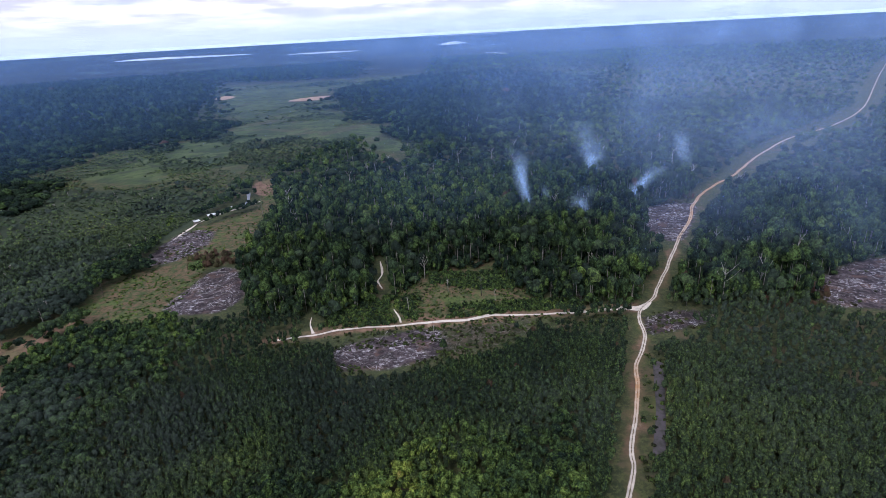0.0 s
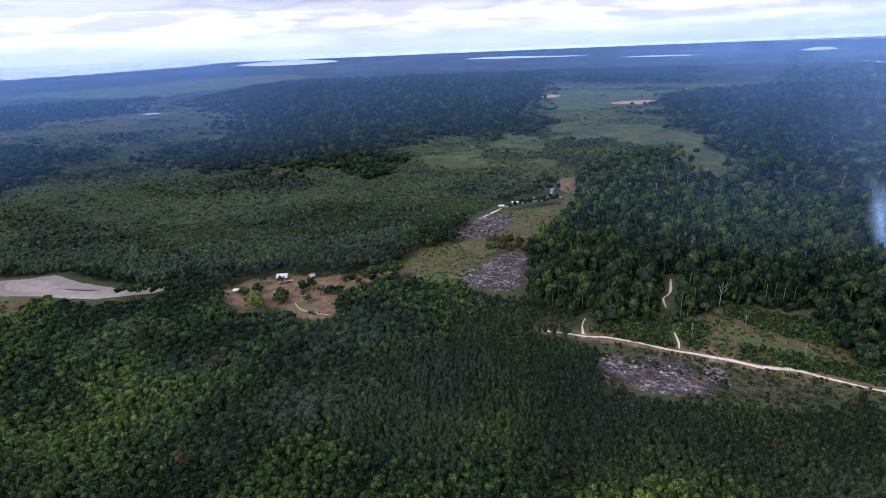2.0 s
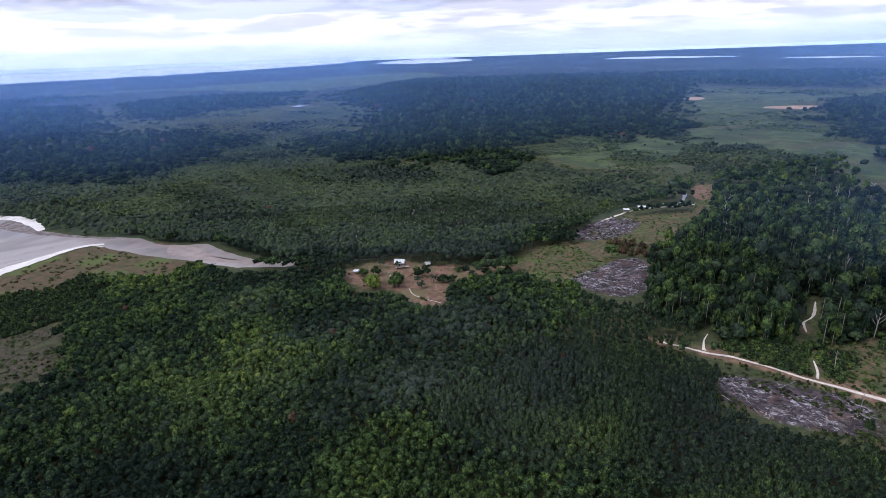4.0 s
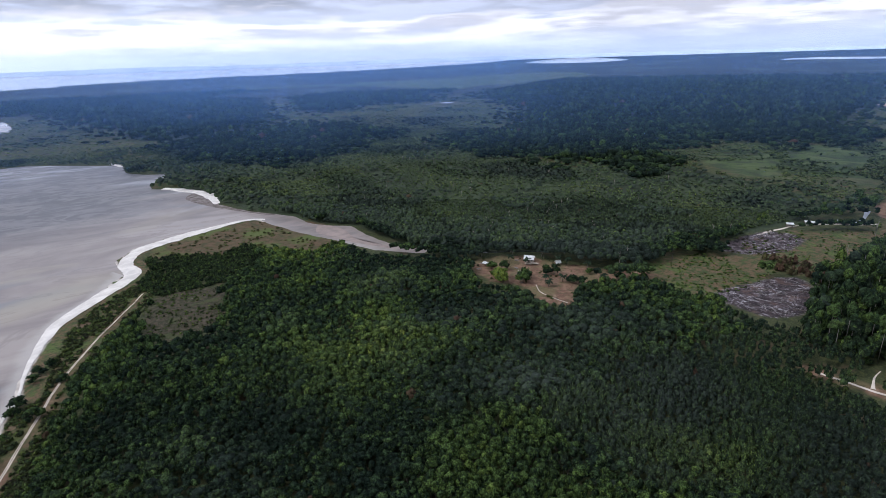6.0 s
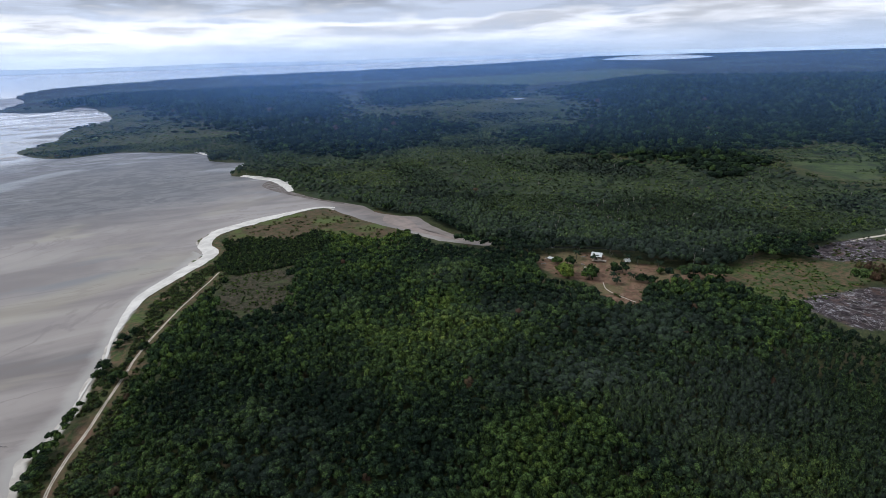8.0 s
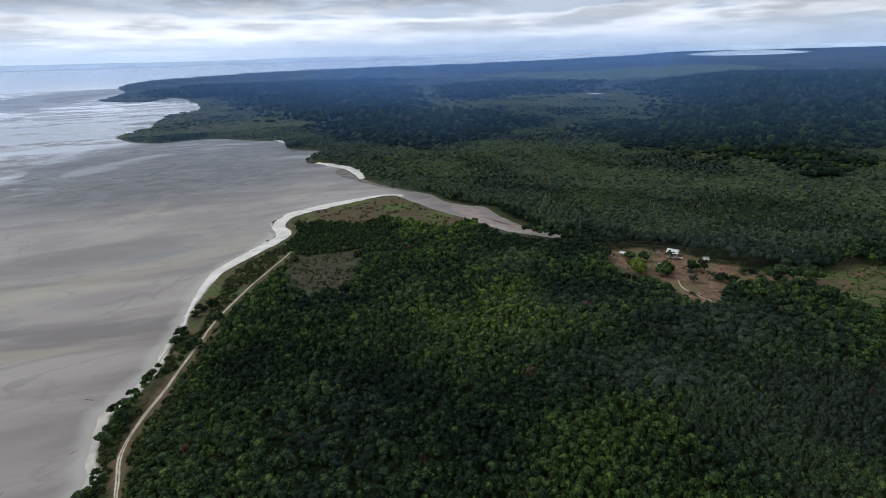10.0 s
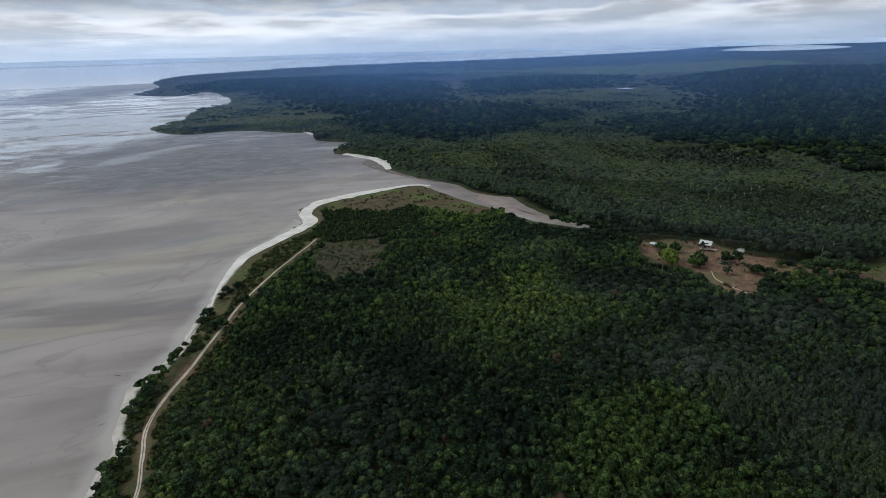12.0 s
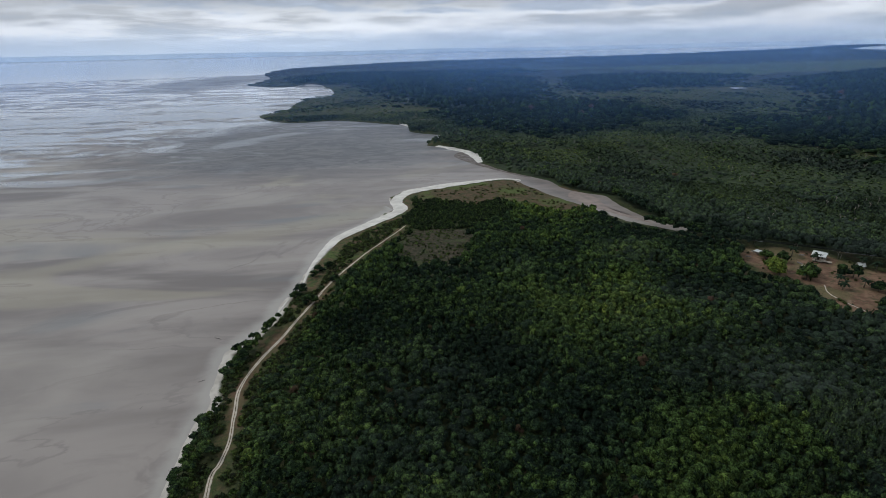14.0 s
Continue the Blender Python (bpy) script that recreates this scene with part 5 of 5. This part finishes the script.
# sticks, branches and chips strewn over the cut and burnt ground, too many to count
def debris_field(poly, count, mat, seed, label, long=(0.8, 3.2)):
    g = np.random.default_rng(seed)
    p = np.array(poly, float)
    q = g.uniform(p.min(0), p.max(0), (count * 4, 2))
    q = q[edge_distance(p, q[:, 0], q[:, 1]) > -1.5]
    q = q[speckle(q[:, 0], q[:, 1], 5, seed) > 0.28][:count]
    n = len(q)
    bm = bmesh.new()
    limb(bm, [(-0.5, 0, 0), (0.1, 0.06, 0.03), (0.5, 0, 0.08)], (0.03, 0.026, 0.01), 3)
    limb(bm, [(0.05, 0.05, 0.03), (0.25, 0.22, 0.12)], (0.02, 0.007), 3)
    bmesh.ops.triangulate(bm, faces=bm.faces[:])
    v, f = np.array([tuple(c.co) for c in bm.verts]), np.array([[c.index for c in face.verts] for face in bm.faces])
    bm.free()
    size = g.uniform(*long, n)
    v, f, _ = scatter_meshes([(v, f)], np.zeros(n, int), q[:, 0], q[:, 1], lift(shore(q[:, 0], q[:, 1])) + 0.03, size, size * g.uniform(0.8, 2.5, n), g.uniform(0, 6.28, n))
    tagged(mesh_object("debris", v, f, mat), label, "branches", kind="stuff")


for i, key in enumerate(("a", "b", "c", "d", "e", "g")):
    debris_field(BURN[key], 90, ASHEN, 60 + i, "ash-grey broken branches strewn over burnt ground")
    debris_field(BURN[key], 330, CHARRED, 70 + i, "blackened branches strewn over burnt ground")
debris_field(LITTER, 420, BARK, 80, "brown cut brush lying over a cleared strip")
debris_field(STUBBLE, 420, BARK, 81, "dry cut stalks over a stubble field", (0.5, 1.6))


# driftwood on the wet sand
for i, (px, py, half) in enumerate(((-180, -73, 1.6), (-152, -69, 1.0), (-139, -82, 0.8), (-455, 82, 1.2), (-462, 78, 1.0))):
    ob = new("driftwood_log", LOGS[1 + 3 * (i % 3)])
    ob.matrix_basis = Matrix.LocRotScale((px, py, -0.02), Euler((0, 0, 1.1 + i)), (half, half, half * 1.6))
    tagged(ob, "dark driftwood log lying on wet tidal sand", "log", "driftwood on the tidal flat")


# dead standing trees
def dead_tree(x, y, tall, seed, mat=None, spread=1.0, label="bleached dead tree with bare branching limbs", group="dead trees above the canopy"):
    g = random.Random(seed)
    mat = mat or PALE_BARK
    ob = thing("dead_tree", x, y, ground_z(x, y) - 0.1, g.uniform(0, 6.28), (1, 1, 1), label, "dead tree", group)
    bm = bmesh.new()
    lx, ly = g.uniform(-0.06, 0.06) * tall, g.uniform(-0.06, 0.06) * tall
    r = 0.016 * tall
    limb(bm, [(0, 0, 0), (lx * 0.3, ly * 0.3, tall * 0.35), (lx * 0.6, ly * 0.6, tall * 0.65), (lx, ly, tall)], (r, r * 0.75, r * 0.5, r * 0.15), 7)
    part("trunk", to_mesh("trunk", bm, mat, True), ob)
    for k in range(g.randint(4, 7)):
        bm = bmesh.new()
        h = g.uniform(0.45, 0.85)
        a, ln = k * 2.3 + g.uniform(-0.5, 0.5), tall * g.uniform(0.14, 0.28) * spread
        p = Vector((lx * h, ly * h, tall * h))
        q = p + Vector((math.cos(a) * ln * 0.5, math.sin(a) * ln * 0.5, ln * 0.6))
        e = q + Vector((math.cos(a + 0.3) * ln * 0.4, math.sin(a + 0.3) * ln * 0.4, ln * 0.6))
        limb(bm, [p, q, e], (r * 0.42, r * 0.3, r * 0.08), 5)
        limb(bm, [q, q + Vector((math.cos(a - 0.9) * ln * 0.35, math.sin(a - 0.9) * ln * 0.35, ln * 0.4))], (r * 0.2, r * 0.06), 4)
        part("branch", to_mesh("branch", bm, mat, True), ob)


dead_tree(115, 224, 17, 1, None, 1.6, "large bleached dead tree with wide forked crown")
gd = random.Random(9)
spots = []
while len(spots) < 46:
    px, py = gd.uniform(-130, 330), gd.uniform(225, 560)
    if within_view(np.array([px]), np.array([py]))[0] and not open_ground(np.array([px]), np.array([py]))[0]:
        spots.append((px, py))
for i, (px, py) in enumerate(spots):
    dead_tree(px, py, gd.uniform(11, 19), i + 20)
for i, (px, py, th) in enumerate([(-26, 226, 9), (-8, 246, 9), (8, 240, 11), (14, 232, 8), (-14, 205, 7), (2, 203, 6), (-197, 224, 10), (-203, 236, 9), (-188, 256, 8), (155, 236, 12), (172, 250, 12), (200, 255, 11), (146, 228, 9)]):
    dead_tree(px, py, th, i + 90, CHARRED if i % 3 == 2 else None, 0.6, "charred standing snag on open ground" if i % 3 == 2 else "thin bleached snag standing on open ground", "snags in the clearings")


# far pale snags among the woods and mangroves, too many to count
def snag_field():
    xs, ys = [], []
    for n, (x0, x1, y0, y1) in ((260, (-60, 520, 560, 1500)), (150, (-800, -200, 120, 480)), (60, (-330, -210, 150, 300)), (90, (-150, 350, 300, 600))):
        xs.append(RNG.uniform(x0, x1, n))
        ys.append(RNG.uniform(y0, y1, n))
    x, y = np.concatenate(xs), np.concatenate(ys)
    s = within_view(x, y) & ~open_ground(x, y) & ~under_water(x, y)
    x, y = x[s], y[s]
    bm = bmesh.new()
    limb(bm, [(0, 0, 0), (0.2, 0.1, 0.55), (0.15, 0.3, 1)], (0.12, 0.09, 0.04), 4)
    limb(bm, [(0.3, 0.1, 0.55), (0.9, 0.3, 0.8)], (0.09, 0.03), 3)
    limb(bm, [(0.25, 0.3, 0.7), (-0.6, 0.2, 0.92)], (0.08, 0.03), 3)
    bmesh.ops.triangulate(bm, faces=bm.faces[:])
    v, f = np.array([tuple(p.co) for p in bm.verts]), np.array([[q.index for q in p.verts] for p in bm.faces])
    bm.free()
    n = len(x)
    tall = np.where(x < -190, RNG.uniform(2.5, 6, n), RNG.uniform(11, 18, n))
    v, f, _ = scatter_meshes([(v, f)], np.zeros(n, int), x, y, lift(shore(x, y)) - 0.2, np.full(n, 1.0), tall, RNG.uniform(0, 6.28, n))
    tagged(mesh_object("snags", v, f, STEM_BARK), "thin bleached dead trunks scattered through the far woods", "dead trees", kind="stuff")


snag_field()


def stem_field():
    bm = bmesh.new()
    limb(bm, [(0, 0, 0), (0.05, 0.03, 0.5), (0, 0.1, 0.92)], (0.14, 0.11, 0.06), 4)
    bmesh.ops.triangulate(bm, faces=bm.faces[:])
    v, f = np.array([tuple(p.co) for p in bm.verts]), np.array([[q.index for q in p.verts] for p in bm.faces])
    bm.free()
    n = len(STEMS[0])
    v, f, _ = scatter_meshes([(v, f)], np.zeros(n, int), *STEMS[:3], np.full(n, 1.0), STEMS[3], RNG.uniform(0, 6.28, n))
    tagged(mesh_object("forest_stems", v, f, STEM_BARK), "slender pale trunks of the taller forest trees", "tree trunks", kind="stuff")


stem_field()


# shrubs and tufts in the clearings
SHRUBS = [crown_shape(80 + k, 1, 22, half=True) for k in range(6)]


def shrub_field(name, polys, count, wide, tall, tone, seed, label, dry=0.0, thin=0.4):
    g = np.random.default_rng(seed)
    x, y = [], []
    for poly in polys:
        p = np.array(poly, float)
        lo, hi = p.min(0), p.max(0)
        q = g.uniform(lo, hi, (count * 3, 2))
        q = q[edge_distance(p, q[:, 0], q[:, 1]) > -5][:count]
        x.append(q[:, 0])
        y.append(q[:, 1])
    x, y = np.concatenate(x), np.concatenate(y)
    clear = np.minimum.reduce([line_distance(SHORE_SAND[3:], x, y) - 7] + [line_distance(t, x, y) for t in (MAIN_TRACK, CROSS_TRACK, COAST_TRACK, FORK_PATH, MID_FOOT, MID_PATH)])
    s = (clear > 2.2) & (shore(x, y) > 4) & (speckle(x, y, 9, seed) * 0.6 + speckle(x, y, 30, seed) * 0.4 > thin)
    x, y = x[s], y[s]
    n = len(x)
    w, t = g.uniform(*wide, n), g.uniform(*tall, n)
    v, f, own = scatter_meshes(SHRUBS, g.integers(0, 6, n), x, y, lift(shore(x, y)) - 0.1, w, t, g.uniform(0, 6.28, n))
    ob = mesh_object(name, v, f, FOLIAGE, {"tone": (tone + g.uniform(-0.15, 0.15, n))[own], "grey": np.zeros(len(v)), "dry": (dry * g.uniform(0.3, 1, n))[own]})
    tagged(ob, label, "shrubs", kind="stuff")


shrub_field("scrub", [SCRUB], 1300, (0.3, 1.1), (0.25, 1.2), 0.4, 40, "green bushes and saplings over a regrowing clearing", 0.15, 0.38)
shrub_field("scrub", [[(-64, 214), (-60, 232), (-40, 242), (-22, 240), (-22, 224), (-40, 218)], [(-18, 262), (10, 268), (28, 262), (24, 246), (6, 252)], [(-8, 225), (40, 232), (52, 227), (30, 222), (0, 219)]], 420, (0.7, 1.9), (0.9, 2.8), 0.3, 48, "broad-leaved bushes at the edge of the clearing", 0.03, 0.3)
shrub_field("scrub", [COAST_STRIP, [(-98, -46), (-98, -60), (-150, -62), (-178, -60), (-212, -53), (-230, -44), (-212, -38), (-180, -43), (-150, -48)]], 1500, (0.4, 1.5), (0.4, 1.6), 0.3, 45, "green and olive bushes behind the beach", 0.2, 0.3)
shrub_field("scrub", [[(-84, 198), (-60, 201), (-30, 209), (10, 213), (50, 218), (70, 218), (70, 212), (40, 209), (5, 203), (-30, 201), (-62, 194)], [(-62, 181), (-50, 175), (-25, 177), (0, 183), (22, 195), (24, 203), (5, 193), (-12, 185), (-30, 181)]], 520,
            (0.3, 1.1), (0.3, 1.3), 0.28, 50, "weeds and low bushes beside the sandy track", 0.2, 0.34)
shrub_field("scrub", [GRASS_A, GRASS_B], 420, (0.3, 1.0), (0.3, 1.0), 0.45, 41, "low green scrub over the grassy clearings")
shrub_field("scrub", [BURN["g"], BURN["d"], BURN["e"], HUTS], 60, (0.5, 1.3), (0.4, 1.3), 0.3, 42, "sparse low regrowth on bare and burnt earth", 0.35)
shrub_field("scrub", [[(-100, -45), (-100, -58), (-160, -61), (-160, -45)], [(58, 118), (48, 122), (72, 186), (80, 184)]], 130, (0.3, 1.2), (0.3, 1.4), 0.3, 46, "low weeds and bushes along the bare verges", 0.2, 0.3)
shrub_field("scrub", [STUBBLE], 520, (0.25, 1.0), (0.2, 1.0), 0.34, 49, "dark green regrowth over a cut field", 0.15, 0.44)
shrub_field("scrub", [BUSH], 1500, (0.6, 1.7), (0.8, 2.6), 0.2, 47, "dense dark green bushes behind the sandy cape", 0.05, 0.16)
shrub_field("scrub", [SPIT], 420, (0.6, 1.6), (0.4, 1.2), 0.4, 43, "olive and brown low scrub on the sand spit", 0.5)
shrub_field("burnt_scrub", [[(-165, 288), (-150, 312), (-140, 302), (-130, 300), (-132, 290), (-150, 290)], [(133, 235), (158, 250), (166, 243), (152, 217), (136, 216)], [(124, 370), (150, 382), (170, 400), (160, 376)]], 70, (1.0, 2.2), (1.5, 4.5), 0.2, 44,
            "scorched rust-brown trees at the edge of burnt ground", 1.0)


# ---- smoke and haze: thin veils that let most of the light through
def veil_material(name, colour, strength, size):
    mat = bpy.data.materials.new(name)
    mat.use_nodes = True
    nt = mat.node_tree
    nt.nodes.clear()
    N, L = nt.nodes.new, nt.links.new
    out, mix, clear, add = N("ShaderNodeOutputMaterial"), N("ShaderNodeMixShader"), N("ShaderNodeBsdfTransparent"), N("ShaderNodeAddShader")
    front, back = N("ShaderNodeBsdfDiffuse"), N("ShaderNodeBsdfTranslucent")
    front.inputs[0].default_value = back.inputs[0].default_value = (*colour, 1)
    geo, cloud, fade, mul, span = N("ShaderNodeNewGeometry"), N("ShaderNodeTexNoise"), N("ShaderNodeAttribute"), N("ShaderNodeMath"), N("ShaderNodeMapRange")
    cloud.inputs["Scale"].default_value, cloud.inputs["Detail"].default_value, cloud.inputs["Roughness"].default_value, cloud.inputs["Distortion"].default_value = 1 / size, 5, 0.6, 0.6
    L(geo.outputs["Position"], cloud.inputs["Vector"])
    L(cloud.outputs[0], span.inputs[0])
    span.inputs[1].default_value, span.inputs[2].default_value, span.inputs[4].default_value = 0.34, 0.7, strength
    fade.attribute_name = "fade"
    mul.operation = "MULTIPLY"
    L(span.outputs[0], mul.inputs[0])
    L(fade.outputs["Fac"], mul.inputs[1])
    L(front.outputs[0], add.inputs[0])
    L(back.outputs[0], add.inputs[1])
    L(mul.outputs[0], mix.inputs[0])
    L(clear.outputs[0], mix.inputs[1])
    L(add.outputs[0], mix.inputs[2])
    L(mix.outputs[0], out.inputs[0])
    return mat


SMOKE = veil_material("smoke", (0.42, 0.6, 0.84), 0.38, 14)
# the blue of distant air is put into these veils' colour
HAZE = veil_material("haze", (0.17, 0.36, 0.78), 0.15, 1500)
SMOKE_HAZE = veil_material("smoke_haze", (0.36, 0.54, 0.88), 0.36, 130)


def plume(x, y, tall, lean, r0, r1, seed, label):
    """A drifting column of smoke: crossing curtains round a bent axis, dense at the middle and gone at the edges."""
    g = random.Random(seed)
    n, m = 26, 11
    V, F, fade, base = [], [], [], 0
    z0 = ground_z(x, y) + 1
    for a in (0.35, 1.4, 2.45):
        ph = g.uniform(0, 6)
        for k in range(n):
            s = k / (n - 1)
            rad = r0 + (r1 - r0) * s**0.8
            cx = x + lean[0] * s**1.3 + 1.6 * math.sin(s * 7 + ph) * (0.3 + s)
            cy = y + lean[1] * s**1.3 + 1.6 * math.cos(s * 6 + ph) * (0.3 + s)
            for j in range(m):
                u = 2 * j / (m - 1) - 1
                bend = a + 0.5 * u * math.sin(s * 4 + ph)
                V.append((cx + math.cos(bend) * u * rad, cy + math.sin(bend) * u * rad, z0 + s * tall + 0.6 * math.sin(u * 3 + k * 0.5)))
                fade.append((1 - u * u) ** 2 * min(1, s * 8) * (1 - s) ** 0.55)
        F.append(grid_faces(n, m) + base)
        base += n * m
    ob = mesh_object("smoke", np.array(V), np.concatenate(F), SMOKE, {"fade": fade})
    tagged(ob, label, "smoke", "smoke columns over the clearings", kind="stuff")


plume(44, 350, 46, (-7, 10), 3.0, 8.5, 1, "thin blue-white smoke column rising above the trees")
plume(45, 352, 40, (-5, 9), 2.0, 5, 8, "thin blue-white smoke column rising above the trees")
plume(53, 349, 22, (4, 4), 2.5, 6, 5, "thin blue-white smoke column rising above the trees")
plume(72, 322, 26, (4, 6), 4.0, 11, 2, "low blue-white smoke drifting from burning ground")
plume(114, 366, 26, (20, 8), 4.0, 12, 3, "wide blue-white smoke drifting over a burnt clearing")
plume(190, 452, 34, (-14, 12), 5.0, 13, 4, "pale smoke column beside the track")
plume(108, 430, 46, (-10, 20), 6.0, 20, 6, "faint blue smoke spreading above the forest")


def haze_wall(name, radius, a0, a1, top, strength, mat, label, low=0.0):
    """Hazy air painted as an upright thin tinted veil along an arc, gone towards its top and its ends."""
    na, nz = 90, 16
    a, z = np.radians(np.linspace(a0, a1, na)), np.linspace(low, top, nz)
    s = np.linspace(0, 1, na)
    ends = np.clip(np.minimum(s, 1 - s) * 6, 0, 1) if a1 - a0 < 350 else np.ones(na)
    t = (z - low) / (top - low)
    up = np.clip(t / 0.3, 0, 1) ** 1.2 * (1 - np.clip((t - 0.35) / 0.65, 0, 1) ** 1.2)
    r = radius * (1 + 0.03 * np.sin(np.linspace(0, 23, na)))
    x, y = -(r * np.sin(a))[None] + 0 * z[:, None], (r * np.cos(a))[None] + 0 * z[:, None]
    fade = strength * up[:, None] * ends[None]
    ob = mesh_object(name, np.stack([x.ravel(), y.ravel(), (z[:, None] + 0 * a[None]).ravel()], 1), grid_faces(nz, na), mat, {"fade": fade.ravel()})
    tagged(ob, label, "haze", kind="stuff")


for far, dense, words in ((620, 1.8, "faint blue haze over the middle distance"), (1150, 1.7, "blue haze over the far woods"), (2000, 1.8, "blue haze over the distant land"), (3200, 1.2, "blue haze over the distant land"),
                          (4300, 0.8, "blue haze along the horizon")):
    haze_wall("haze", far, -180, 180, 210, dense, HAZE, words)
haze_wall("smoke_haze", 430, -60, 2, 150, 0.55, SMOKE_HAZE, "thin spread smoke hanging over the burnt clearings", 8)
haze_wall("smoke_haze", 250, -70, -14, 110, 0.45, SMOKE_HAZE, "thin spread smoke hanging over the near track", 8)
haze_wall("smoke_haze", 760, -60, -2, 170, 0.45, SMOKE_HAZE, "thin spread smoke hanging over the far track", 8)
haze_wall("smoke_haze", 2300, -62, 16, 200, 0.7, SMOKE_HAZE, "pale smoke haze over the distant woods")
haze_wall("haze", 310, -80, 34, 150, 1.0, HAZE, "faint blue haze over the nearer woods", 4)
scene.cycles.transparent_max_bounces = 24
